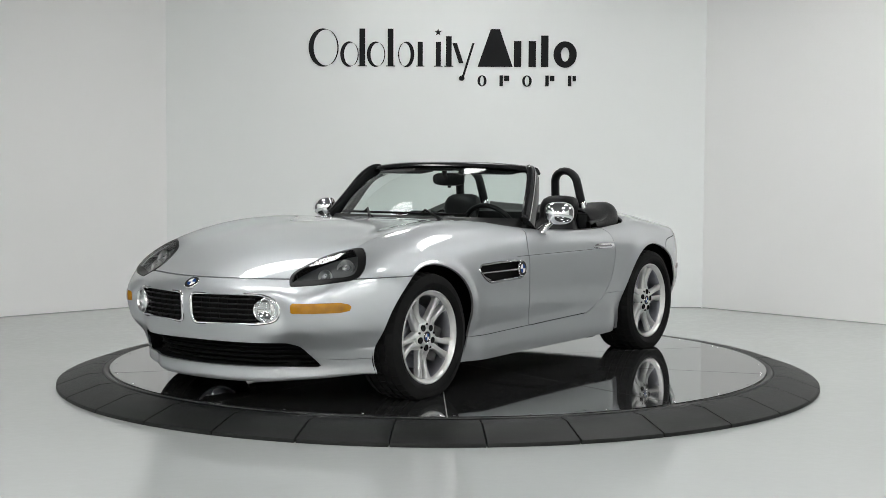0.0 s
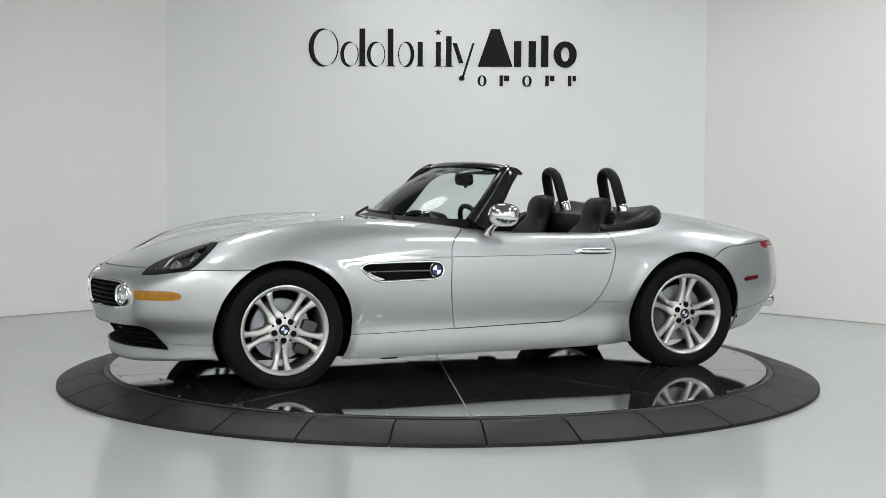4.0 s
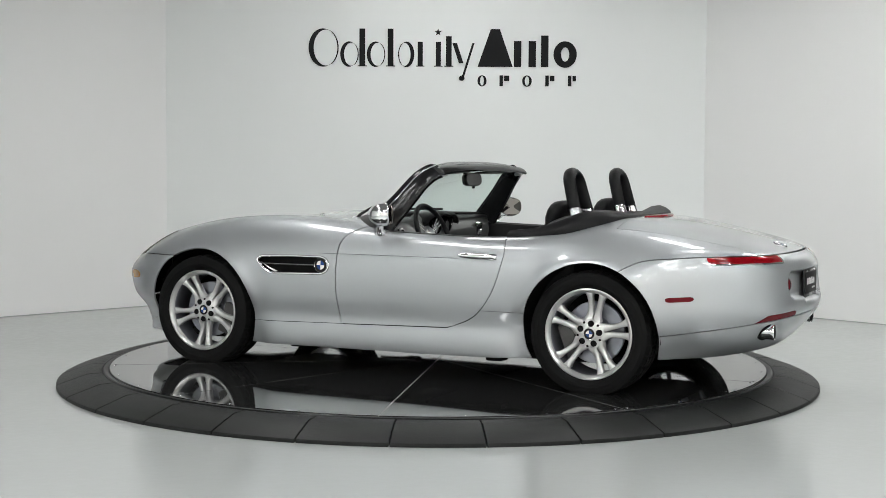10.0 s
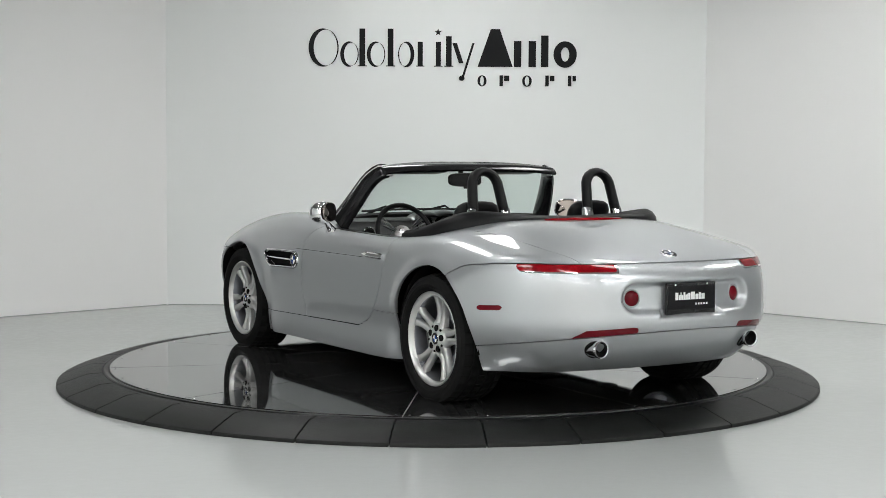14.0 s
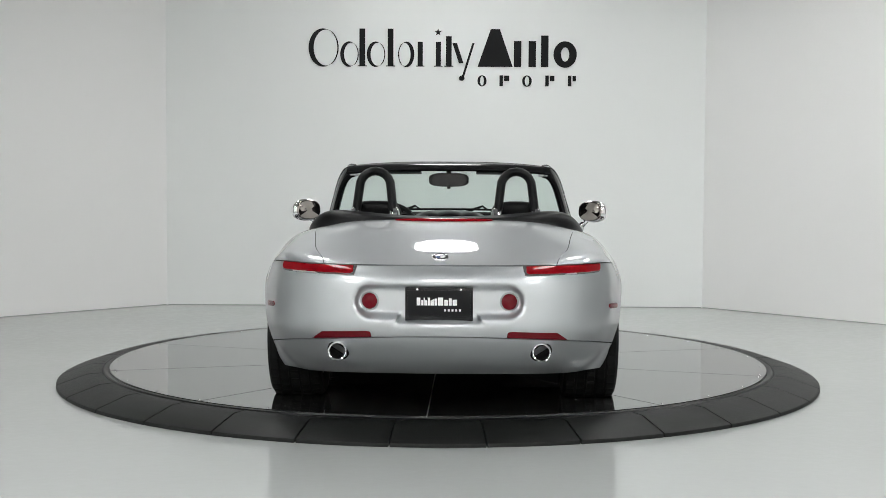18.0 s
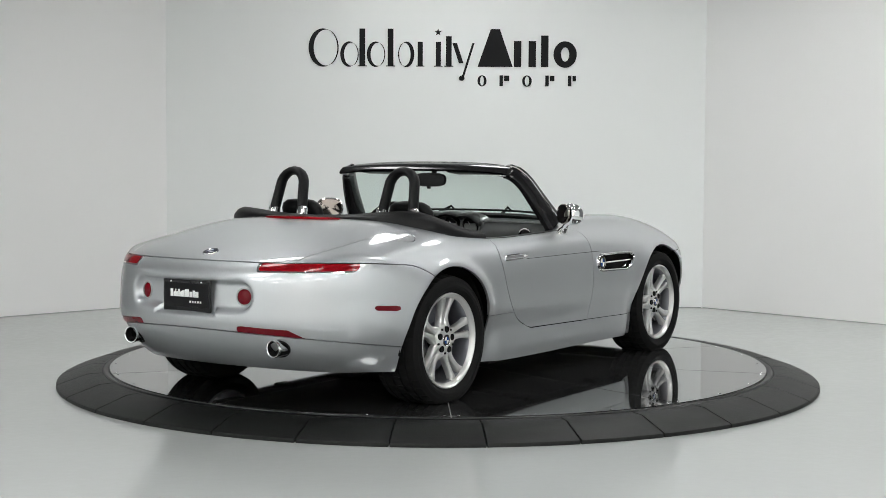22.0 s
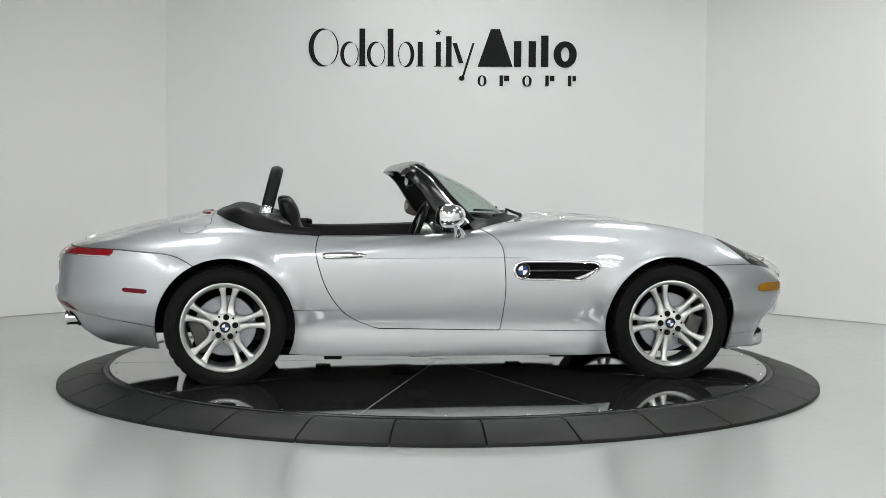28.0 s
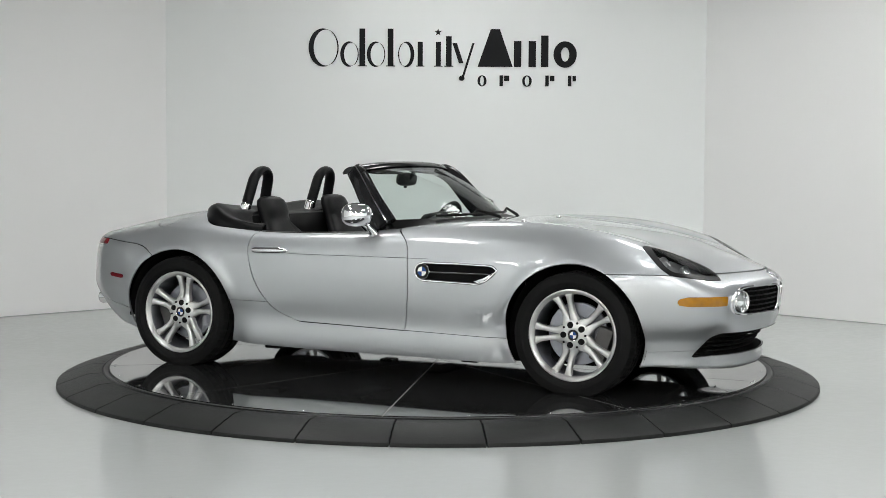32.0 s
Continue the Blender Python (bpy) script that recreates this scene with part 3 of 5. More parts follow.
def door(p):
    x, y, z = p.T
    f = np.minimum(DOOR_F(z) - x, x - DOOR_R(z))
    f = np.minimum(f, z - (0.294 - 0.0235 * x))
    return np.where(y > 0.6, f, -0.5)


door_skin, half = split(half, door)
sill_skin, half = split(half, lambda p: np.where((np.abs(p[:, 0]) < 1.1) & (p[:, 1] > 0.5), np.where(p[:, 0] > -0.41, 0.294 - 0.0186 * p[:, 0], 0.409) - p[:, 2], -0.5), 0.0017)
TRUNK_Y = spline((-1.25, -1.31, -1.68, -1.924, -1.98, -2.1), (0.685, 0.678, 0.632, 0.591, 0.572, 0.54))
trunk_skin, half = split(half, lambda p: np.where((p[:, 2] > 0.6) & (p[:, 0] < -1.1), np.minimum(TRUNK_Y(p[:, 0]) - p[:, 1], -1.335 - p[:, 0]), -0.5), 0.0016)
hood_skin, half = split(half, lambda p: np.where(p[:, 0] > 0.2, np.minimum(0.655 - 0.02 * (p[:, 0] - 0.4) - p[:, 1], p[:, 0] - 0.30), -0.5), 0.0010)
fender_skin, quarter_skin = cut(half, lambda p: p[:, 0])


def crease(mesh):
    """Opens the narrow belt line along the side of a panel."""
    def wide(p):
        return 0.0013 - 0.05 * np.maximum(np.maximum(p[:, 0] - 0.40, -0.47 - p[:, 0]), 0)
    above, below = cut(mesh, lambda p: p[:, 2] - 0.693)
    above, _ = cut(above, lambda p: p[:, 2] - 0.693 - np.where(p[:, 1] > 0.7, wide(p), -0.01))
    below, _ = cut(below, lambda p: 0.693 - p[:, 2] - np.where(p[:, 1] > 0.7, wide(p), -0.01))
    return np.concatenate([above[0], below[0]]), np.concatenate([above[1], below[1] + len(above[0])])


door_skin, fender_skin = crease(door_skin), crease(fender_skin)
fuel, quarter_right = split(quarter_skin, lambda p: np.where(p[:, 2] > 0.7, 0.072 - np.hypot(p[:, 0] + 1.435, (p[:, 1] - 0.70)), -1), 0.0021)

sheet("hood", both(hood_skin), M_PAINT, car)
sheet("trunk_lid", both(trunk_skin), M_PAINT, car)
sheet("front_bumper", both(front_bumper), M_PAINT, car)
sheet("front_spoiler", both(chin), M_PAINT, car)
sheet("rear_bumper", both(rear_bumper), M_PAINT, car)
sheet("rear_valance", both(valance), M_PAINT, car)
for s in (lambda q: q, mirrored):
    sheet("front_fender", s(fender_skin), M_PAINT, car, rim=0.016)
    sheet("door", s(door_skin), M_PAINT, car)
    sheet("sill", s(sill_skin), M_PAINT, car)
    sheet("turn_signal", s(amber_skin), M_AMBER, car, "amber plastic turn signal", lift=0.003, rim=0.008)
    sheet("side_marker", s(mark_skin), M_DARKRED, car, "dark red side marker lamp", lift=0.003, rim=0.006)
    sheet("rear_reflector", s(reflect_skin), M_DARKRED, car, "dark red rear reflector", lift=0.001, rim=0.006)
sheet("rear_quarter", quarter_skin, M_PAINT, car, rim=0.016)
sheet("rear_quarter", mirrored(quarter_right), M_PAINT, car, rim=0.016)
sheet("fuel_flap", mirrored(fuel), M_PAINT, car, rim=0.006)

# dark inner shell that shows through the gaps
_, shell = cut(shell, lambda p: np.where(p[:, 0] > 1.8, area(p[:, 1], p[:, 2], KIDNEY, 0.004), -1))
_, shell = cut(shell, lambda p: np.where(p[:, 0] > 1.7, area(np.abs(p[:, 1]), p[:, 2], [(-0.1, 0.335)] + INTAKE[1:-1] + [(-0.1, 0.200)], 0.004), -1))
_, shell = cut(shell, lambda p: np.where(p[:, 1] > 0.7, area(p[:, 0], p[:, 2], VENT, 0.003), -1))
_, shell = cut(shell, lambda p: head_lamp(p) - 0.010)
sheet("inner_shell", both(shell), M_LINER, car, "matt black inner shell", lift=-0.010, rim=0)

# underside, wheel housings, closing plates
bm = bmesh.new()
box(bm, 2.9, 1.44, 0.05, pose(0.0, 0, 0.165), 0.02)
box(bm, 0.50, 0.95, 0.05, pose(1.62, 0, 0.205), 0.02)
box(bm, 0.30, 1.00, 0.05, pose(-1.60, 0, 0.27), 0.02)
box(bm, 0.42, 0.70, 0.10, pose(-1.85, 0, 0.32), 0.03)
box(bm, 0.16, 0.4, 0.03, pose(-0.15, 0.55, 0.143), 0.01)
box(bm, 0.16, 0.4, 0.03, pose(-0.15, -0.55, 0.143), 0.01)
box(bm, 0.10, 0.10, 0.03, pose(0.62, 0.72, 0.135), 0.01)
box(bm, 0.10, 0.10, 0.03, pose(-0.66, 0.72, 0.135), 0.01)
box(bm, 0.10, 0.10, 0.03, pose(0.62, -0.72, 0.135), 0.01)
box(bm, 0.10, 0.10, 0.03, pose(-0.66, -0.72, 0.135), 0.01)
for y in (0.67, -0.67):
    box(bm, 0.02, 0.15, 0.28, pose(1.615, y * 0.96, 0.36), 0.004)
part("underbody", bm, M_LINER, car, "matt black underbody tray")
for ax in (AXLE_F, AXLE_R):
    for sgn in (1, -1):
        bm = bmesh.new()
        lathe(bm, [(0.388, 0.20 if ax > 0 else 0.27), (0.388, 0.0), (0.05, 0.0)], 44, "y", m=pose(0, 0, 0, 0, 25 if ax > 0 else 5, 0), arc=0.64 if ax > 0 else 0.53)
        ob = part("wheel_housing", bm, M_LINER, car, "matt black wheel housing", m=pose(ax, sgn * 0.575, WHEEL_Z) @ (Matrix() if sgn > 0 else Matrix.Diagonal((1, -1, 1, 1))))

# ---- head lamps ----
for sgn in (1, -1):
    s = (lambda q: q) if sgn > 0 else mirrored
    sheet("head_lamp_glass", s(lamp_skin), M_LENS, car, "clear glass head lamp cover", lift=0.001, rim=0).visible_shadow = False
    _, edge = cut(lamp_skin, lambda p: metric(head_lamp)(p) - 0.017)
    sheet("head_lamp_rim", s(edge), M_BLACK, car, "black rubber head lamp rim", lift=0.002, rim=0.012)
    bucket = sheet("head_lamp", s(lamp_skin), M_LAMPBOX, car, "grey head lamp housing", lift=-0.045, rim=0)
    for x, y, z, r in ((1.672, 0.640, 0.682, 0.042), (1.772, 0.590, 0.644, 0.033)):
        bm = bmesh.new()
        lathe(bm, [(0.0, -0.01), (r * 0.5, -0.006), (r * 0.8, 0.008), (r, 0.024), (r * 1.06, 0.022), (r * 1.02, 0.0)], 28, "x", m=pose(0, 0, 0, 0, -25, 16 * sgn))
        lathe(bm, [(0.0, 0.026), (r * 0.35, 0.023), (r * 0.5, 0.012), (r * 0.5, -0.004)], 20, "x", m=pose(0, 0, 0, 0, -25, 16 * sgn))
        part("reflector", bm, M_STEEL, bucket, "bright round head lamp reflector", m=pose(x, y * sgn, z))

# ---- grilles ----
def on_front(outline, sgn=1, lift=0.0):
    p, n = press("x", [q[0] for q in outline], [q[1] for q in outline], 2.2, -1)
    p = p + n * lift
    return [Vector((a[0], a[1] * sgn, a[2])) for a in p]


for sgn in (1, -1):
    path = on_front(ring(KIDNEY, 0.03, 5), sgn, 0.001)
    bm = bmesh.new()
    tube(bm, path, 0.0075, 8, closed=True)
    bmesh.ops.recalc_face_normals(bm, faces=bm.faces)
    kid = part("kidney_grille", bm, M_CHROME, car, "chrome grille surround")
    bm = bmesh.new()
    back = on_front(ring(KIDNEY, 0.03, 5), sgn, -0.045)
    bm.faces.new([bm.verts.new(v) for v in back])
    wall_in, wall_out = [bm.verts.new(v) for v in back], [bm.verts.new(v) for v in path]
    for i in range(len(path)):
        j = (i + 1) % len(path)
        bm.faces.new((wall_in[i], wall_in[j], wall_out[j], wall_out[i]))
    bmesh.ops.recalc_face_normals(bm, faces=bm.faces)
    part("backing", bm, M_LINER, kid, "matt black grille backing")
    for k in range(5):
        z = 0.444 + k * 0.0255
        ys = np.linspace(0.034, 0.375, 9)
        p, _ = press("x", ys, np.full(9, z), 2.2, -1)
        bm = bmesh.new()
        tube(bm, [(q[0] - 0.012, q[1] * sgn, q[2]) for q in p], 0.0042, 6)
        part("slat", bm, M_INK, kid)
    for k in range(6):
        y = 0.075 + k * 0.052
        zs = np.linspace(0.428, 0.564, 5)
        p, _ = press("x", np.full(5, y), zs, 2.2, -1)
        bm = bmesh.new()
        tube(bm, [(q[0] - 0.024, q[1] * sgn, q[2]) for q in p], 0.0035, 6)
        part("upright", bm, M_LINER, kid)
    # round lamp at the outer end of the grille
    bm = bmesh.new()
    lathe(bm, [(0.060, -0.035), (0.062, 0.014), (0.057, 0.022), (0.050, 0.016), (0.044, -0.006), (0.02, -0.022), (0.0, -0.025)], 36, "x")
    fog = part("fog_lamp", bm, M_CHROME, car, "round chrome fog lamp in the grille", m=pose(2.030, 0.421 * sgn, 0.494, 0, 0, 22 * sgn))
    bm = bmesh.new()
    lathe(bm, [(0.050, 0.014), (0.035, 0.021), (0.0, 0.024)], 30, "x")
    part("lens", bm, M_LENS, fog, "clear fog lamp lens").visible_shadow = False

bm = bmesh.new()
rough = [p for p in ring([(-y, z) for y, z in INTAKE[1:-1]][::-1] + INTAKE[1:-1], 0.02, 4)]
path = []
for i, p in enumerate(rough):
    q = rough[(i + 1) % len(rough)]
    n = max(1, round((q - p).length / 0.05))
    path += [p.lerp(q, k / n) for k in range(n)]
front, back = [], []
for q in path:
    v = on_front([(abs(q[0]), q[1])], 1 if q[0] >= 0 else -1)[0]
    front.append(bm.verts.new(v))
    back.append(bm.verts.new((v.x - 0.14, v.y * 0.97, v.z)))
for i in range(len(front)):
    j = (i + 1) % len(front)
    bm.faces.new((front[i], front[j], back[j], back[i]))
bm.faces.new(back)
bmesh.ops.recalc_face_normals(bm, faces=bm.faces)
air = part("air_intake", bm, M_LINER, car, "wide black lower air intake")
for k in range(4):
    z = 0.222 + k * 0.027
    w = 0.560 - (z - 0.20) * 0.62
    ys = np.linspace(-w, w, 17)
    p, _ = press("x", np.abs(ys), np.full(17, z), 2.2, -1)
    bm = bmesh.new()
    tube(bm, [(q[0] - 0.075, y * 0.97, z) for q, y in zip(p, ys)], 0.007, 6, flat=2.2)
    part("slat", bm, M_LINER, air)

# ---- badges: plain coloured roundels ----
def roundel(name, r, parent, m, label="small round enamel badge with a dark ring"):
    bm = bmesh.new()
    lathe(bm, [(r, -0.004), (r, 0.003), (r * 0.96, 0.005), (r * 0.92, 0.004)], 28, "z")
    for f in bm.faces:
        f.material_index = 0
    n = len(bm.faces)
    lathe(bm, [(r * 0.92, 0.004), (r * 0.60, 0.005)], 28, "z")
    bm.faces.ensure_lookup_table()
    for f in bm.faces[n:]:
        f.material_index = 1
    c = bm.verts.new((0, 0, 0.006))
    rim = [bm.verts.new((r * 0.60 * math.cos(a), r * 0.60 * math.sin(a), 0.005)) for a in (2 * math.pi * i / 28 for i in range(28))]
    for i in range(28):
        f = bm.faces.new((c, rim[i], rim[(i + 1) % 28]))
        f.material_index = 2 + (i // 7) % 2
    ob = part(name, bm, M_CHROME, parent, label, m=m, angle=50)
    for extra in (M_INK, M_BLUE, M_WHITE):
        ob.data.materials.append(extra)
    return ob


def stuck(p, n, up=(0, 0, 1), lift=0.002):
    """A pose on the skin: z along the normal."""
    n, up = Vector(n).normalized(), Vector(up)
    x = up.cross(n).normalized()
    m = Matrix((x, n.cross(x), n)).transposed().to_4x4()
    m.translation = Vector(p) + n * lift
    return m


p, n = press("x", [0.0], [0.612], 2.2, -1)
roundel("hood_badge", 0.041, car, stuck(p[0], n[0]))
p, n = press("z", [-2.062], [0.0], 0.95, -1)
roundel("trunk_badge", 0.041, car, stuck(p[0], n[0], (1, 0, 0.3)))

# ---- side vents ----
for sgn in (1, -1):
    loop = ring(VENT, 0.02, 4)
    p, n = press("y", [q[0] for q in loop], [q[1] for q in loop], 1.0, -1)
    path = [Vector((a[0], (a[1] + 0.001) * sgn, a[2])) for a in p]
    bm = bmesh.new()
    tube(bm, path, 0.0064, 8, closed=True)
    bmesh.ops.recalc_face_normals(bm, faces=bm.faces)
    vent = part("side_vent", bm, M_CHROME, car, "chrome surround of the black side vent")
    bm = bmesh.new()
    rim_a = [bm.verts.new((v.x, v.y - 0.03 * sgn, v.z)) for v in path]
    rim_b = [bm.verts.new(v) for v in path]
    for i in range(len(path)):
        j = (i + 1) % len(path)
        bm.faces.new((rim_a[i], rim_a[j], rim_b[j], rim_b[i]))
    bm.faces.new(rim_a)
    bmesh.ops.recalc_face_normals(bm, faces=bm.faces)
    part("backing", bm, M_LINER, vent, "matt black vent backing")
    bm = bmesh.new()
    tube(bm, [(x, (0.876 + 0.004 * (x - 0.4)) * sgn, 0.621) for x in np.linspace(0.42, 0.80, 6)], [0.0065, 0.0065, 0.006, 0.006, 0.005, 0.004], 8)
    part("bar", bm, M_CHROME, vent, "chrome bar across the vent")
    bm = bmesh.new()
    prism(bm, [(0.832, 0.640), (0.800, 0.628), (0.755, 0.602), (0.690, 0.578), (0.725, 0.570), (0.772, 0.590)], 0.010, pose(0, 0.872 * sgn, 0, 90) if sgn > 0 else pose(0, -0.862, 0, 90), 0.003)
    part("tip", bm, M_CHROME, vent, "bright front tip of the vent")
    roundel("vent_badge", 0.043, vent, stuck((0.388, 0.884 * sgn, 0.624), (0, sgn, 0.05)))

# ---- tail lamps, centre lamp, round lamps, plate ----
for sgn in (1, -1):
    s = (lambda q: q) if sgn > 0 else mirrored
    lamp = sheet("tail_lamp", s(tail_skin), M_RED, car, "narrow glossy red tail lamp", lift=0.001, rim=0.02)
    _, bez = cut(tail_skin, lambda q: np.where(np.minimum(q[:, 2] - 0.7035, (q[:, 1] - 0.401)) > 0, 1.0, -1.0) * np.abs(np.minimum(q[:, 2] - 0.7035, q[:, 1] - 0.401)))
    sheet("bezel", s(bez), M_CHROME, lamp, "bright edge of the tail lamp", lift=0.003, rim=0.004)
    p, n = press("x", [0.322], [0.577], -2.4, 1)
    pos = Vector((p[0][0] + 0.004, p[0][1] * sgn, p[0][2]))
    d = Vector((n[0][0], n[0][1] * sgn, n[0][2]))
    bm = bmesh.new()
    lathe(bm, [(0.045, -0.006), (0.045, 0.004), (0.040, 0.007), (0.037, 0.004)], 32, "z")
    rl = part("round_lamp", bm, M_SEALANT, car, "dark rim of the round rear lamp", m=stuck(pos, d))
    bm = bmesh.new()
    lathe(bm, [(0.038, 0.002), (0.030, 0.010), (0.016, 0.015), (0.0, 0.017)], 30, "z")
    part("lens", bm, M_DARKRED, rl, "round dark red lens")

ys = np.linspace(-0.25, 0.25, 21)
p, n = press("z", -1.395 + 0.10 * (ys / 0.25) ** 2 * 0.35, np.abs(ys), 1.0, -1)
bm = bmesh.new()
tube(bm, [(a[0], y, a[2] + 0.002) for a, y in zip(p, ys)], [0.004 + 0.008 * math.sqrt(max(0, 1 - (y / 0.255) ** 2)) for y in ys], 10, flat=1.6)
part("centre_brake_lamp", bm, M_RED, car, "narrow red brake lamp on the trunk lid")

PLATE_X = -2.232
plate_pose = pose(PLATE_X, 0, 0.568, 90, 0, -90)
bm = bmesh.new()
box(bm, 0.312, 0.158, 0.010, None, 0.004)
plate = part("plate_frame", bm, M_GLOSSBLACK, car, "glossy black plate frame", m=plate_pose @ pose(0, 0, -0.004))
bm = bmesh.new()
box(bm, 0.290, 0.118, 0.004, pose(0, 0.006, 0.0065), 0.001)
part("plate", bm, M_INK, plate, "black dealer plate with pale bars")
bm = bmesh.new()
x = -0.105
for w, h in ((0.022, 0.036), (0.012, 0.024), (0.006, 0.036), (0.012, 0.024), (0.013, 0.036), (0.008, 0.024), (0.005, 0.026), (0.007, 0.030), (0.012, 0.032)):
    box(bm, w * 0.75, h, 0.002, pose(x + w / 2, -0.004 + h / 2, 0.0095))
    x += w
for w, h in ((0.030, 0.037), (0.022, 0.026), (0.016, 0.033), (0.024, 0.027)):
    box(bm, w * 0.8, h, 0.002, pose(x + w / 2, -0.004 + h / 2, 0.0095))
    x += w
for k in range(5):
    box(bm, 0.009, 0.010, 0.002, pose(0.028 + k * 0.017, -0.026, 0.0095))
part("lettering", bm, M_WHITE, plate, "pale bars in place of writing", smooth=False)
for x, y in ((-0.10, 0.070), (0.10, 0.070)):
    bm = bmesh.new()
    lathe(bm, [(0.007, 0.0), (0.006, 0.004), (0.0, 0.005)], 12, "z")
    part("screw", bm, M_CHROME, plate, "plate screw", m=pose(x, y - 0.002, 0.004))

for sgn in (1, -1):
    bm = bmesh.new()
    lathe(bm, [(0.039, 0.22), (0.041, 0.02), (0.044, 0.004), (0.042, -0.002), (0.037, 0.0), (0.035, 0.02), (0.034, 0.045), (0.0, 0.045)], 32, "x")
    for f in bm.faces:
        f.material_index = 1 if f.calc_center_median().x > 0.008 and math.hypot(f.calc_center_median().y, f.calc_center_median().z) < 0.0365 else 0
    ob = part("exhaust_pipe", bm, M_CHROME, car, "round chrome exhaust tip", m=pose(-2.148, 0.476 * sgn, 0.338, 0, 0, 4 * sgn))
    ob.data.materials.append(M_LINER)
    bm = bmesh.new()
    p, n = press("x", [0.476], [0.335], -2.4, 1)
    lathe(bm, [(0.046, -0.006), (0.047, 0.004), (0.052, 0.005), (0.054, -0.004)], 32, "z")
    part("exhaust_collar", bm, M_LINER, car, "dark exhaust opening", m=stuck((p[0][0], p[0][1] * sgn, p[0][2]), (n[0][0], n[0][1] * sgn, n[0][2])))

# ---- door handles and door mirrors ----
for sgn in (1, -1):
    bm = bmesh.new()
    xs = np.linspace(-0.722, -0.482, 13)
    q, _ = press("y", xs, np.full(13, 0.708), 1.0, -1)
    tube(bm, [(x, (c[1] + 0.006) * sgn, 0.708 + 0.002 * math.sin((x + 0.6) * 9)) for x, c in zip(xs, q)], [0.014, 0.0175] + [0.018] * 7 + [0.017, 0.014, 0.010, 0.004], 12, flat=0.7)
    handle = part("door_handle", bm, M_CHROME, car, "flat chrome door handle")
    # black strip set a little lower in place of the handle's shadow line
    bm = bmesh.new()
    tube(bm, [(x, (c[1] - 0.0015) * sgn, 0.702 + 0.002 * math.sin((x + 0.6) * 9)) for x, c in zip(xs, q)], [0.008, 0.013] + [0.0165] * 9 + [0.012, 0.005], 10, flat=0.4)
    part("handle_shade", bm, M_LINER, handle, "dark strip standing in for the shade under the handle")
    bm = bmesh.new()
    bmesh.ops.create_uvsphere(bm, u_segments=32, v_segments=20, radius=1.0)
    for v in bm.verts:
        c = v.co.copy()
        back = max(0.0, -c.x)
        x = c.x * (0.085 if c.x > 0 else 0.042)
        sq = 1 + 0.16 * back
        v.co = Vector((x, c.y * sq, c.z * sq))
    oblong(bm, 0.090, 0.066, 2.7)
    mirror_m = pose(-0.022, 0.886 * sgn, 0.927, 0, 3, 37 * sgn)
    mir = part("door_mirror", bm, M_CHROME, car, "round chrome door mirror", m=mirror_m)
    bm = bmesh.new()
    lathe(bm, [(0.0, 0.004), (0.9, 0.004), (0.97, 0.0), (1.0, -0.006)], 36, "x")
    oblong(bm, 0.082, 0.059, 2.9)
    part("mirror_glass", bm, M_TINT, mir, "dark tinted mirror glass", m=pose(-0.0425, 0, 0) @ Matrix.Diagonal((-1, 1, 1, 1)))
    bm = bmesh.new()
    tube(bm, [(0.040, 0.806, 0.818), (0.034, 0.822, 0.842), (0.020, 0.842, 0.862), (0.005, 0.866, 0.884)], [0.030, 0.020, 0.015, 0.016], 12, flat=1.2)
    if sgn < 0:
        bmesh.ops.scale(bm, vec=(1, -1, 1), verts=bm.verts)
        bmesh.ops.reverse_faces(bm, faces=bm.faces)
    part("mirror_foot", bm, M_CHROME, mir, "chrome mirror foot", m=mirror_m.inverted())
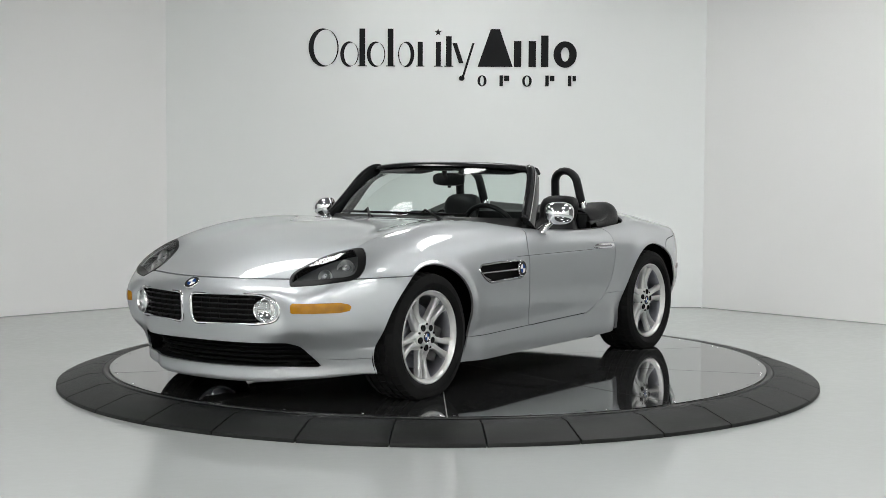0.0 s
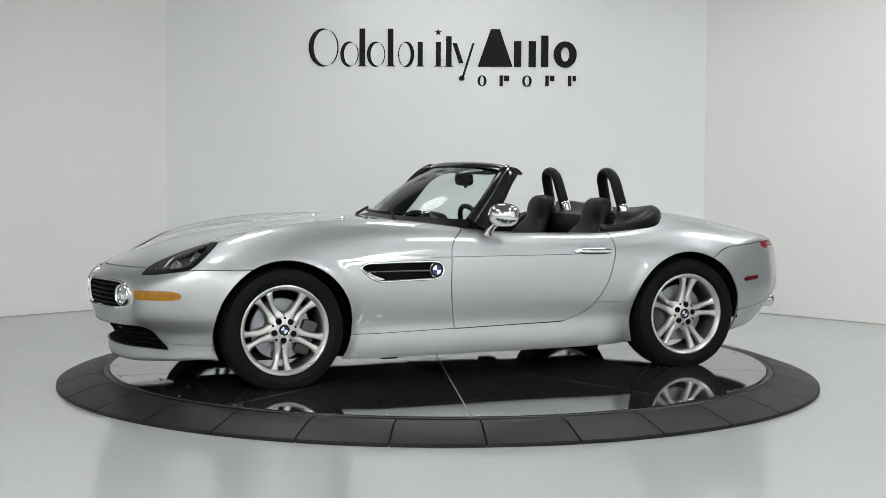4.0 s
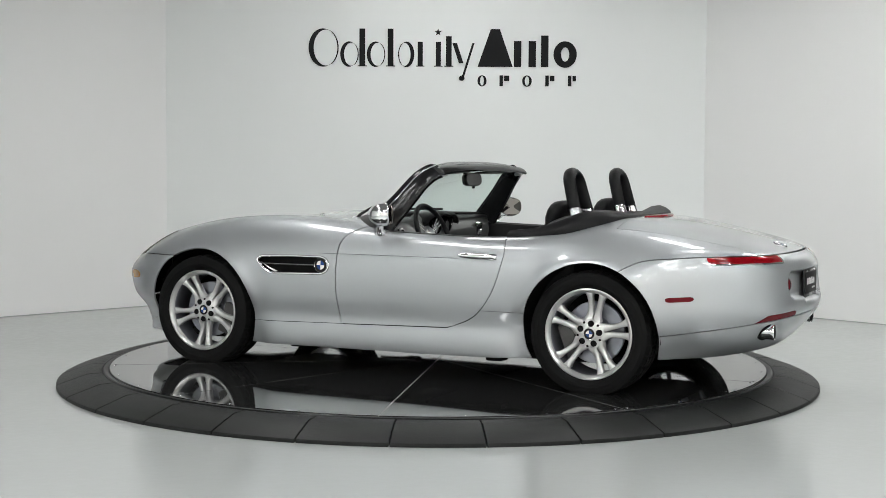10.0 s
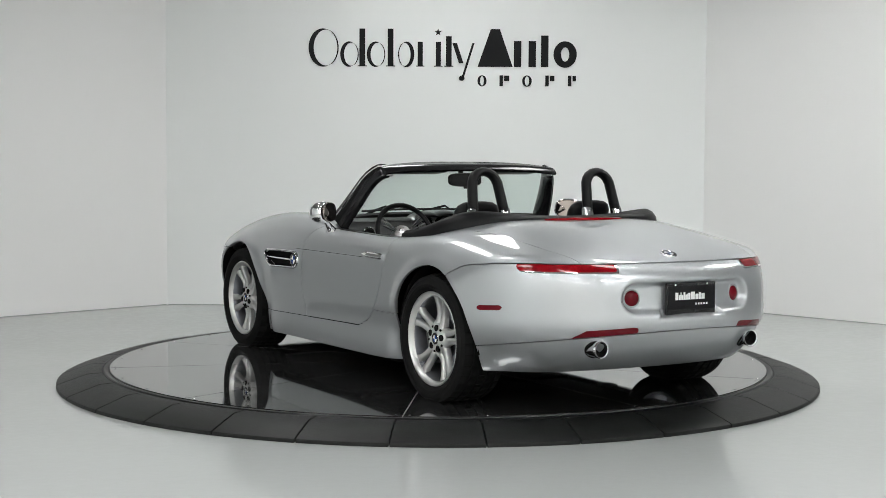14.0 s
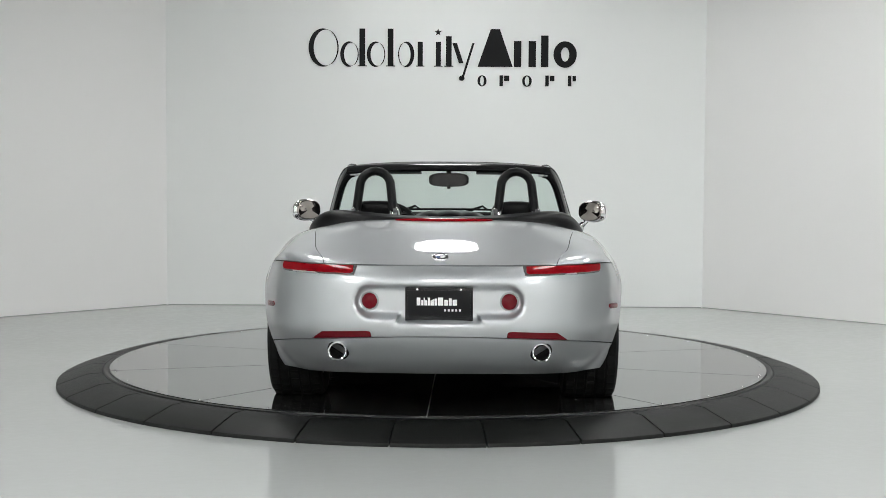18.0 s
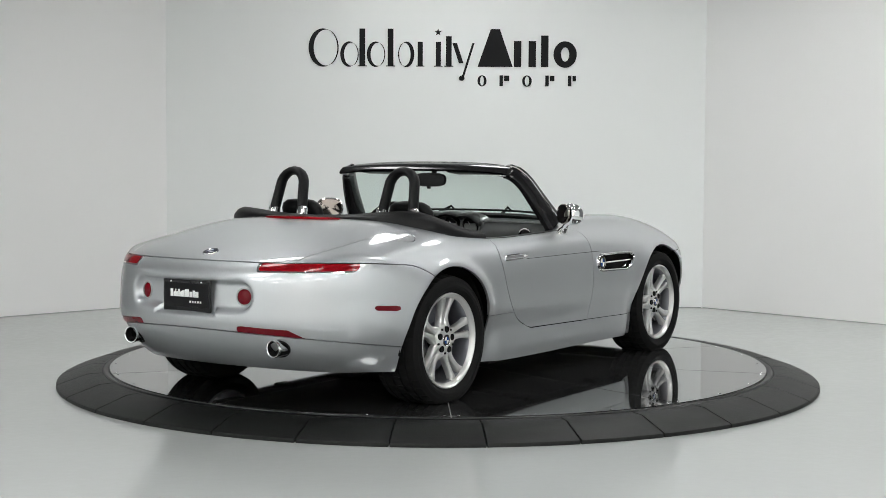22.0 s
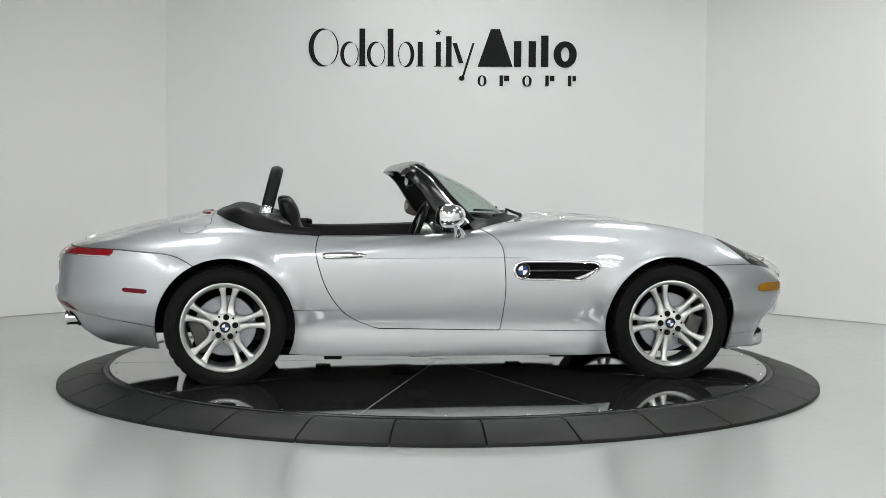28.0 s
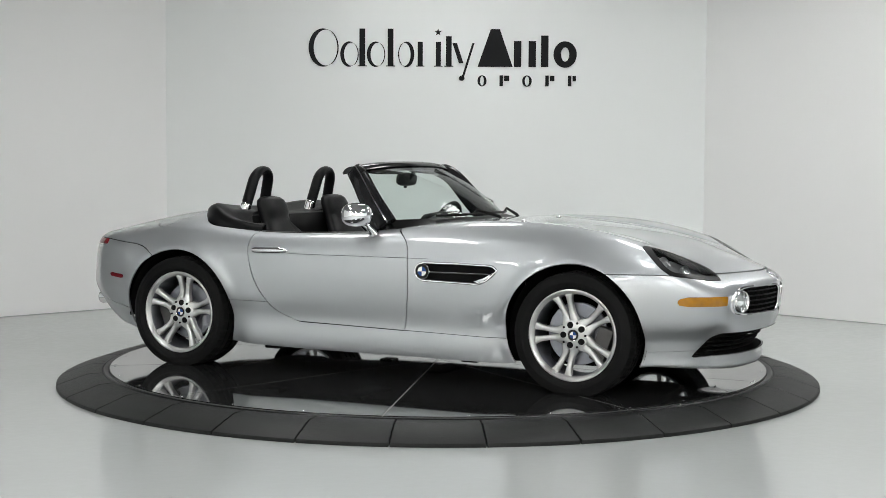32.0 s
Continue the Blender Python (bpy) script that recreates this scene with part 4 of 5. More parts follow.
# ---- wheels ----
def wheel_parts(width):
    """Meshes of one wheel; its axle along y, the outer face at y above zero."""
    out = {}
    w = width / 2
    bm = bmesh.new()
    prof = [(0.238, -w * 0.80), (0.250, -w * 0.90), (0.275, -w * 1.0), (0.305, -w * 0.98), (0.325, -w * 0.88)]
    grooves = (-0.55, -0.18, 0.18, 0.55)
    for g in grooves:
        prof += [(0.335, w * (g - 0.05)), (0.328, w * (g - 0.04)), (0.328, w * (g + 0.04)), (0.335, w * (g + 0.05))]
    prof += [(0.325, w * 0.88), (0.305, w * 0.98), (0.285, w * 1.0), (0.282, w * 1.012), (0.268, w * 0.995), (0.252, w * 0.91), (0.246, w * 0.86), (0.238, w * 0.80)]
    turns = 180
    lathe(bm, prof, turns, "y", closed=True)
    # slanting cross grooves in the shoulders and the middle ribs of the tread
    for n, v in enumerate(bm.verts):
        r = math.hypot(v.co.x, v.co.z)
        step = n // len(prof)
        if r > 0.331 and (step + int(abs(v.co.y) / w * 3)) % 5 == 0:
            v.co.x, v.co.z = v.co.x * (1 - 0.007 / r), v.co.z * (1 - 0.007 / r)
    for v in bm.verts:
        if v.co.z < -WHEEL_Z + 0.001:
            v.co.z = -WHEEL_Z + 0.001
            v.co.y *= 1.02
    bmesh.ops.recalc_face_normals(bm, faces=bm.faces)
    out["tyre"] = bm
    bm = bmesh.new()
    lip = w * 0.86
    lathe(bm, [(0.222, -w * 0.8), (0.216, -w * 0.3), (0.214, lip - 0.05), (0.219, lip - 0.022), (0.228, lip - 0.004), (0.238, lip + 0.004), (0.244, lip + 0.002), (0.246, lip - 0.006),
               (0.240, lip - 0.016), (0.232, -w * 0.8)], 72, "y", closed=True)
    bmesh.ops.recalc_face_normals(bm, faces=bm.faces)
    # barrel faces take the darker material: shade inside the rim put into colour
    for f in bm.faces:
        c = f.calc_center_median()
        f.material_index = 1 if math.hypot(c.x, c.z) < 0.2205 and c.y < lip - 0.03 else 0
    out["rim"] = bm
    bm = bmesh.new()
    rows = [(0.052, 0.0000, 0.0377, 0.001), (0.064, 0.0000, 0.0462, 0.000), (0.074, 0.0000, 0.0470, -0.003), (0.084, 0.0005, 0.0430, -0.006), (0.098, 0.0030, 0.0375, -0.009), (0.115, 0.0045, 0.0340, -0.010),
            (0.140, 0.0090, 0.0360, -0.008), (0.170, 0.0140, 0.0410, -0.002), (0.193, 0.0170, 0.0480, 0.004), (0.208, 0.0180, 0.0560, 0.006), (0.217, 0.0170, 0.0660, 0.006), (0.2245, 0.0130, 0.0800, 0.004)]
    loops = []
    for r, a, b, dy in rows:
        y = lip - 0.028 + dy
        r = r if r < 0.2 else math.sqrt(max(r * r - (0.5 * (a + b)) ** 2 * 0.6, 0.01))
        loops.append([bm.verts.new((r, y - 0.034, a)), bm.verts.new((r, y - 0.006, a - 0.0005)), bm.verts.new((r, y, a + 0.004)), bm.verts.new((r, y + 0.001, (a + b) / 2)), bm.verts.new((r, y, b - 0.004)), bm.verts.new((r, y - 0.006, b + 0.0005)), bm.verts.new((r, y - 0.034, b))])
    for i in range(len(loops) - 1):
        for j in range(7):
            k = (j + 1) % 7
            bm.faces.new((loops[i][j], loops[i][k], loops[i + 1][k], loops[i + 1][j]))
    bmesh.ops.recalc_face_normals(bm, faces=bm.faces)
    out["spoke"] = bm
    bm = bmesh.new()
    y = lip - 0.024
    lathe(bm, [(0.030, y - 0.02), (0.031, y + 0.002), (0.036, y + 0.006), (0.060, y + 0.003), (0.073, y - 0.002), (0.082, y - 0.010), (0.084, y - 0.018), (0.080, y - 0.034), (0.030, y - 0.040)], 40, "y", closed=True)
    bmesh.ops.recalc_face_normals(bm, faces=bm.faces)
    out["hub"] = bm
    out["face"] = y
    bm = bmesh.new()
    lathe(bm, [(0.0, 0.0010), (0.0140, 0.0012), (0.0168, 0.0026), (0.0172, -0.006)], 16, "y")
    bmesh.ops.recalc_face_normals(bm, faces=bm.faces)
    out["bolt"] = bm
    bm = bmesh.new()
    lathe(bm, [(0.06, -0.012), (0.165, -0.012), (0.168, -0.009), (0.168, 0.009), (0.165, 0.012), (0.095, 0.012), (0.090, 0.022), (0.06, 0.022)], 48, "y", closed=True)
    bmesh.ops.recalc_face_normals(bm, faces=bm.faces)
    out["disc"] = bm
    bm = bmesh.new()
    box(bm, 0.085, 0.085, 0.19, pose(0.145, 0, 0), 0.015)
    out["caliper"] = bm
    return out


def wheel(width, x, y, sgn, start):
    w = wheel_parts(width)
    base = pose(x, y * sgn, WHEEL_Z) @ (Matrix() if sgn > 0 else pose(0, 0, 0, 0, 0, 180))
    top = part("wheel", w["rim"], M_ALLOY, car, "silver alloy wheel with five twin spokes", m=base)
    top.data.materials.append(M_DISC_BARREL)
    part("tyre", w["tyre"], M_RUBBER, top, "black rubber tyre", angle=25)
    part("hub", w["hub"], M_ALLOY, top)
    first = None
    for k in range(5):
        a = start + 72 * k
        for s in (1, -1):
            m = pose(0, 0, 0, 0, a, 0) @ Matrix.Diagonal((1, 1, s, 1))
            first = part("spoke", w["spoke"], M_ALLOY, top, m=m, angle=50) if first is None else reuse(first, top, m)
    bolt = None
    for k in range(5):
        a = radians(start + 72 * k)
        m = pose(0.0555 * math.cos(a), w["face"] + 0.0045, -0.0555 * math.sin(a))
        bolt = part("lug_bolt", w["bolt"], M_LINER, top, "dark recessed wheel bolt", m=m) if bolt is None else reuse(bolt, top, m)
    for k in range(5):
        a = radians(start + 36 + 72 * k)
        m = pose(0.066 * math.cos(a), w["face"] + 0.003, -0.066 * math.sin(a)) @ Matrix.Diagonal((0.36, 1, 0.36, 1))
        reuse(bolt, top, m)
    roundel("centre_cap", 0.031, top, pose(0, w["face"] + 0.003, 0, -90, 0, 0), "round wheel cap badge")
    part("brake_disc", w["disc"], M_DISC_BARREL, top, "worn steel brake disc", m=pose(0, 0.0, 0))
    part("brake_caliper", w["caliper"], M_IRON, top, "dark grey brake caliper", m=pose(0, 0.0, 0, 0, 160 if x > 0 else 20, 0))
    return top


for sgn in (1, -1):
    wheel(0.250, AXLE_F, 0.747, sgn, 86 if sgn > 0 else 216)
    wheel(0.275, AXLE_R, 0.757, sgn, 189 if sgn > 0 else 192)
# ---- windscreen and its frame ----
def lerp_path(keys, n):
    t = np.linspace(0, 1, n)
    k = np.linspace(0, 1, len(keys))
    cols = [spline(k, [q[i] for q in keys])(t) for i in range(3)]
    return [Vector(v) for v in zip(*cols)]


def screen_point(u, v):
    """u across from -1 to 1, v up from 0 to 1."""
    yb, yt = 0.725 * u, 0.585 * u
    b = Vector((0.46 - 0.35 * abs(u) ** 2.2, yb, 0.868 - 0.010 * u * u))
    t = Vector((-0.095 - 0.075 * u * u, yt, 1.205 - 0.030 * abs(u) ** 3))
    p = b.lerp(t, v)
    p.x += 0.035 * math.sin(math.pi * v) * (1 - 0.5 * u * u)
    p.z += 0.020 * math.sin(math.pi * v)
    return p


bm = bmesh.new()
grid = [[bm.verts.new(screen_point(-1 + 2 * i / 28, j / 12)) for j in range(13)] for i in range(29)]
for i in range(28):
    for j in range(12):
        bm.faces.new((grid[i][j], grid[i + 1][j], grid[i + 1][j + 1], grid[i][j + 1]))
pane = part("windscreen", bm, M_GLASS, car, "clear curved windscreen")
pane.visible_shadow = False

keys = [(0.030, 0.742, 0.835), (-0.005, 0.726, 0.885), (-0.09, 0.690, 0.995), (-0.165, 0.650, 1.10), (-0.222, 0.606, 1.152), (-0.240, 0.570, 1.164)]
post = lerp_path(keys, 14)
for sgn in (1, -1):
    bm = bmesh.new()
    loops, trim = [], []
    for i, c in enumerate(post):
        d = (post[min(i + 1, 13)] - post[max(i - 1, 0)]).normalized()
        f = Vector((0.80, 0.0, 0.60))
        f = (f - d * f.dot(d)).normalized()
        s = d.cross(f).normalized()
        if s.y < 0:
            s = -s
        depth = 0.135 - 0.060 * i / 13
        wide = 0.026
        trim.append(c + f * (depth * 0.64) + s * (wide * 0.96 - 0.012))
        loop = []
        for a in range(12):
            ang = 2 * math.pi * a / 12
            cx, cy = math.cos(ang), math.sin(ang)
            loop.append(c + f * (depth * 0.62 * math.copysign(abs(cx) ** 0.7, cx) + depth * 0.36) + s * (wide * math.copysign(abs(cy) ** 0.7, cy) - 0.012))
        loops.append([bm.verts.new((q.x, q.y * sgn, q.z)) for q in loop])
    for i in range(13):
        for j in range(12):
            bm.faces.new((loops[i][j], loops[i][(j + 1) % 12], loops[i + 1][(j + 1) % 12], loops[i + 1][j]))
    bm.faces.new(loops[0])
    bm.faces.new(loops[-1])
    bmesh.ops.recalc_face_normals(bm, faces=bm.faces)
    pillar = part("windscreen_pillar", bm, M_GLOSSBLACK, car, "glossy black windscreen pillar")
    # bright strip added to give the glossy pillar its long reflection
    bm = bmesh.new()
    tube(bm, [(q.x, q.y * sgn, q.z) for q in trim], [0.0055 - 0.0001 * i for i in range(14)], 8)
    part("trim", bm, M_CHROME, pillar, "thin chrome strip standing in for the bright reflection along the pillar")

bm = bmesh.new()
loops = []
for i in range(33):
    u = -1 + 2 * i / 32
    y = 0.608 * u
    xf, xr = -0.082 - 0.085 * u * u, -0.262 - 0.004 * u * u
    zf, zr = 1.212 - 0.030 * abs(u) ** 3, 1.192 - 0.022 * abs(u) ** 3
    loops.append([bm.verts.new(q) for q in ((xf + 0.012, y, zf - 0.012), (xf, y, zf + 0.006), ((xf * 2 + xr) / 3, y, zf + 0.016), ((xf + 2 * xr) / 3, y, zr + 0.022), (xr + 0.008, y, zr + 0.008),
                                           (xr - 0.008, y, zr - 0.012), (xr, y, zr - 0.022), ((xf + xr) / 2, y, zr - 0.012), (xf - 0.01, y, zf - 0.024))])
for i in range(32):
    for j in range(9):
        bm.faces.new((loops[i][j], loops[i][(j + 1) % 9], loops[i + 1][(j + 1) % 9], loops[i + 1][j]))
bm.faces.new(loops[0])
bm.faces.new(loops[-1])
bmesh.ops.recalc_face_normals(bm, faces=bm.faces)
part("windscreen_header", bm, M_GLOSSBLACK, car, "glossy black windscreen header rail", angle=60)
for sgn in (1, -1):
    bm = bmesh.new()
    box(bm, 0.13, 0.34, 0.012, pose(-0.165, 0.335 * sgn, 1.163, 0, 6, 0), 0.005)
    part("sun_visor", bm, M_LEATHER, car, "folded black sun visor")
    bm = bmesh.new()
    box(bm, 0.05, 0.05, 0.02, pose(-0.235, 0.565 * sgn, 1.150, 0, 8, -10 * sgn), 0.007)
    part("latch", bm, M_STEEL, car, "small steel roof latch")

bm = bmesh.new()
lathe(bm, [(0.0, 0.030), (0.6, 0.028), (0.92, 0.018), (1.0, 0.0), (0.93, -0.012), (0.0, -0.012)], 36, "x")
oblong(bm, 0.120, 0.042, 3.6)
rear_view = part("inside_mirror", bm, M_BLACK, car, "black oval inside mirror", m=pose(-0.165, 0.0, 1.118, 0, 4, 0))
bm = bmesh.new()
lathe(bm, [(0.0, -0.0135), (0.9, -0.0135), (0.93, -0.011)], 36, "x")
oblong(bm, 0.116, 0.039, 3.6)
part("mirror_glass", bm, M_GLOSSBLACK, rear_view, "inside mirror glass")
bm = bmesh.new()
tube(bm, [(0.02, 0, 0.0), (0.045, 0, 0.035), (0.045, 0, 0.075)], [0.012, 0.013, 0.02], 10)
box(bm, 0.10, 0.17, 0.028, pose(0.03, 0, 0.072), 0.012)
part("mirror_mount", bm, M_BLACK, rear_view)
bm = bmesh.new()
box(bm, 0.014, 0.022, 0.018, pose(-0.004, 0, -0.046), 0.004)
part("mirror_lever", bm, M_BLACK, rear_view)

# cowl strip and wipers
bm = bmesh.new()
loops = []
for i in range(25):
    u = -1 + 2 * i / 24
    p = screen_point(u, 0.0)
    q = screen_point(u, 0.09)
    zt = float(press("z", [min(p.x + 0.05, 0.60)], [abs(p.y)], 1.0, -1)[0][0][2])
    loops.append([bm.verts.new(v) for v in ((p.x + 0.055, p.y, zt - 0.006), (p.x + 0.02, p.y, zt + 0.003), (q.x + 0.004, q.y, q.z + 0.002), (q.x - 0.02, q.y, q.z - 0.01), (p.x - 0.03, p.y, p.z - 0.03))])
for i in range(24):
    for j in range(4):
        bm.faces.new((loops[i][j], loops[i][j + 1], loops[i + 1][j + 1], loops[i + 1][j]))
bmesh.ops.recalc_face_normals(bm, faces=bm.faces)
part("cowl_strip", bm, M_BLACK, car, "black strip at the foot of the windscreen")
for y0, y1, name in ((0.46, -0.06, "wiper"), (0.02, -0.50, "wiper")):
    bm = bmesh.new()
    pts = [screen_point((y0 + (y1 - y0) * k / 6) / 0.72, 0.10) + Vector((0.016, 0, 0.014)) for k in range(7)]
    tube(bm, pts, 0.0075, 6)
    wiper = part(name, bm, M_BLACK, car, "black wiper blade")
    bm = bmesh.new()
    foot = screen_point((y0 - 0.10) / 0.72, 0.0) + Vector((0.055, 0, 0.015))
    tube(bm, [foot, foot + Vector((0.0, -0.03, 0.022)), pts[3] + Vector((0.004, 0.03, 0.022)), pts[3]], [0.014, 0.010, 0.007, 0.006], 8)
    part("wiper_arm", bm, M_BLACK, wiper)
for y in (0.28, -0.28):
    p, n = press("z", [0.74], [abs(y)], 1.0, -1)
    bm = bmesh.new()
    box(bm, 0.030, 0.018, 0.010, None, 0.004)
    part("washer_jet", bm, M_CHROME, car, "small washer jet on the hood", m=pose(0.74, y, p[0][2] + 0.003))

# ---- cabin ----
bm = bmesh.new()
inner = [(0.30, 0.69), (-0.60, 0.725), (-1.10, 0.70), (-1.22, 0.60), (-1.22, -0.60), (-1.10, -0.70), (-0.60, -0.725), (0.30, -0.69)]
lo = [bm.verts.new((x, y * 0.94, 0.22)) for x, y in inner]
hi = [bm.verts.new((x, y, 0.80)) for x, y in inner]
bm.faces.new(lo)
for i in range(len(inner)):
    j = (i + 1) % len(inner)
    bm.faces.new((lo[i], lo[j], hi[j], hi[i]))
bmesh.ops.recalc_face_normals(bm, faces=bm.faces)
part("cabin_tub", bm, M_LEATHER, car, "black carpeted cabin lining", smooth=False)
for sgn in (1, -1):
    bm = bmesh.new()
    loops = []
    for i in range(13):
        x = 0.06 - 0.84 * i / 12
        yo = 0.772
        zt = float(press("z", [x], [0.775], 1.0, -1)[0][0][2])
        loops.append([bm.verts.new((x, yy * sgn, zz)) for yy, zz in ((yo + 0.004, zt - 0.006), (yo - 0.004, zt + 0.004), (yo - 0.03, zt + 0.006), (yo - 0.055, zt - 0.004), (yo - 0.065, zt - 0.04), (yo - 0.05, zt - 0.16))])
    for i in range(12):
        for j in range(5):
            bm.faces.new((loops[i][j], loops[i][j + 1], loops[i + 1][j + 1], loops[i + 1][j]))
    bmesh.ops.recalc_face_normals(bm, faces=bm.faces)
    part("door_trim", bm, M_LEATHER, car, "black leather door trim")

# dashboard
bm = bmesh.new()
loops = []
for i in range(25):
    u = -1 + 2 * i / 24
    y = 0.70 * u
    front = screen_point(u, 0.05).x - 0.02
    loops.append([bm.verts.new(q) for q in ((front, y, 0.866), (front * 0.55 + 0.05, y, 0.880), (0.108 - 0.05 * u * u, y, 0.876), (0.088 - 0.05 * u * u, y, 0.862))])
for i in range(24):
    for j in range(3):
        bm.faces.new((loops[i][j], loops[i][j + 1], loops[i + 1][j + 1], loops[i + 1][j]))
bmesh.ops.recalc_face_normals(bm, faces=bm.faces)
dash = part("dashboard", bm, M_LEATHER, car, "black padded dashboard top")
bm = bmesh.new()
loops = []
for i in range(25):
    u = -1 + 2 * i / 24
    y = 0.69 * u
    x = 0.100 - 0.05 * u * u
    loops.append([bm.verts.new(q) for q in ((x + 0.03, y, 0.862), (x, y, 0.864), (x - 0.012, y, 0.838), (x - 0.018, y, 0.770), (x - 0.005, y, 0.715), (x + 0.05, y, 0.640))])
for i in range(24):
    for j in range(5):
        bm.faces.new((loops[i][j], loops[i][j + 1], loops[i + 1][j + 1], loops[i + 1][j]))
bmesh.ops.recalc_face_normals(bm, faces=bm.faces)
part("dash_panel", bm, M_DASH, dash, "glossy grey painted dash panel")
# oval housing in the middle of the dash with three gauges under a wavy hood
bm = bmesh.new()
lathe(bm, [(1.0, 0.06), (1.0, 0.0), (0.97, -0.022), (0.90, -0.028), (0.84, -0.020), (0.82, 0.0), (0.0, 0.004)], 40, "x")
oblong(bm, 0.236, 0.072, 2.6)
pod = part("gauge_pod", bm, M_DASH, dash, "grey oval housing of the centre gauges", m=pose(0.100, 0, 0.842, 0, -14, 0))
bm = bmesh.new()
loops = []
for i in range(37):
    u = -1 + 2 * i / 36
    top = 0.050 * (1 - abs(u) ** 4) + 0.012 * abs(math.cos(1.5 * math.pi * u))
    y = 0.222 * u
    loops.append([bm.verts.new(q) for q in ((0.05, y, top * 0.9), (0.0, y, top + 0.012), (-0.052, y, top + 0.014), (-0.066, y, top + 0.006), (-0.060, y, top - 0.006), (-0.01, y, top - 0.008))])
for i in range(36):
    for j in range(5):
        bm.faces.new((loops[i][j], loops[i][j + 1], loops[i + 1][j + 1], loops[i + 1][j]))
bmesh.ops.recalc_face_normals(bm, faces=bm.faces)
part("gauge_hood", bm, M_LEATHER, pod, "black wavy hood over the gauges", m=pose(0, 0, 0.012))
for y in (-0.138, 0.0, 0.138):
    bm = bmesh.new()
    lathe(bm, [(0.056, 0.010), (0.058, -0.030), (0.055, -0.034), (0.051, -0.028), (0.050, 0.0)], 28, "x")
    gauge = part("gauge", bm, M_GLOSSBLACK, pod, "round gauge in a black tube", m=pose(-0.004, y, -0.002))
    bm = bmesh.new()
    lathe(bm, [(0.050, -0.002), (0.0, -0.0025)], 26, "x")
    part("dial", bm, M_INK, gauge, "dark gauge dial")
    bm = bmesh.new()
    tube(bm, [(-0.006, 0.0, -0.010), (-0.006, 0.022, 0.022)], 0.0016, 6)
    part("needle", bm, M_WHITE, gauge, "pale gauge needle")
    bm = bmesh.new()
    lathe(bm, [(0.0515, -0.030), (0.0525, -0.0345), (0.056, -0.0350), (0.057, -0.031)], 30, "x")
    part("gauge_rim", bm, M_CHROME, gauge, "thin chrome gauge rim")
for y in (0.60, -0.60):
    bm = bmesh.new()
    lathe(bm, [(0.046, 0.0), (0.046, -0.014), (0.040, -0.016), (0.036, -0.004), (0.0, -0.004)], 24, "x")
    part("air_outlet", bm, M_CHROME, dash, "round air outlet with chrome rim", m=pose(0.052, y * 0.92, 0.79, 0, -6, 0))
bm = bmesh.new()
box(bm, 0.80, 0.22, 0.30, pose(-0.42, 0, 0.46), 0.03)
console = part("centre_console", bm, M_LEATHER, car, "black centre console between the seats")
bm = bmesh.new()
tube(bm, [(-0.25, 0, 0.60), (-0.26, 0, 0.70)], [0.010, 0.008], 8)
bmesh.ops.create_uvsphere(bm, u_segments=14, v_segments=10, radius=0.024, matrix=pose(-0.26, 0, 0.715))
part("gear_lever", bm, M_STEEL, console, "steel gear lever")

# steering wheel
SW = pose(-0.085, 0.372, 0.795, 0, -66, 0)
bm = bmesh.new()
lathe(bm, [(0.183 + 0.0155 * math.cos(a), 0.0155 * math.sin(a)) for a in (2 * math.pi * i / 10 for i in range(10))], 48, "z", closed=True)
bmesh.ops.recalc_face_normals(bm, faces=bm.faces)
steer = part("steering_wheel", bm, M_LEATHER, car, "black leather steering wheel rim", m=SW)
bm = bmesh.new()
lathe(bm, [(0.0, 0.03), (0.04, 0.028), (0.062, 0.015), (0.066, -0.02), (0.045, -0.09), (0.0, -0.10)], 28, "z")
part("hub", bm, M_STEEL, steer, "silver steering wheel hub", m=pose(0, 0, -0.035))
for a in (0, 120, 240):
    for d in (-8, 0, 8):
        bm = bmesh.new()
        tube(bm, [(0.045, 0, -0.02), (0.178, 0, 0.0)], 0.0042, 6)
        part("spoke", bm, M_CHROME, steer, "thin chrome spoke", m=pose(0, 0, 0, 0, 0, a + d + 180))

# seats
def seat(y):
    bm = bmesh.new()
    secs = [(0.46, -0.66, 0.22, 0.07), (0.56, -0.70, 0.235, 0.075), (0.68, -0.76, 0.235, 0.075), (0.79, -0.840, 0.185, 0.056), (0.85, -0.872, 0.134, 0.052), (0.885, -0.886, 0.134, 0.052), (0.915, -0.890, 0.140, 0.056),
            (0.955, -0.902, 0.138, 0.056), (0.985, -0.912, 0.122, 0.050), (1.003, -0.918, 0.090, 0.036), (1.009, -0.922, 0.04, 0.016)]
    loops = []
    for z, x, w, d in secs:
        loops.append([bm.verts.new((x + d * math.copysign(abs(math.cos(a)) ** 0.8, math.cos(a)) - (0.02 * math.sin(a) ** 2 if z < 0.8 else 0) * -1, y + w * math.copysign(abs(math.sin(a)) ** 0.75, math.sin(a)), z)) for a in (2 * math.pi * k / 24 for k in range(24))])
    for i in range(len(loops) - 1):
        for k in range(24):
            bm.faces.new((loops[i][k], loops[i][(k + 1) % 24], loops[i + 1][(k + 1) % 24], loops[i + 1][k]))
    bm.faces.new(loops[0])
    bm.faces.new(loops[-1])
    bmesh.ops.recalc_face_normals(bm, faces=bm.faces)
    top = part("seat", bm, M_LEATHER, car, "black leather bucket seat with built-in headrest", angle=70)
    bm = bmesh.new()
    box(bm, 0.50, 0.46, 0.16, pose(-0.42, y, 0.40, 0, -6, 0), 0.06, 4)
    part("cushion", bm, M_LEATHER, top)
    return top


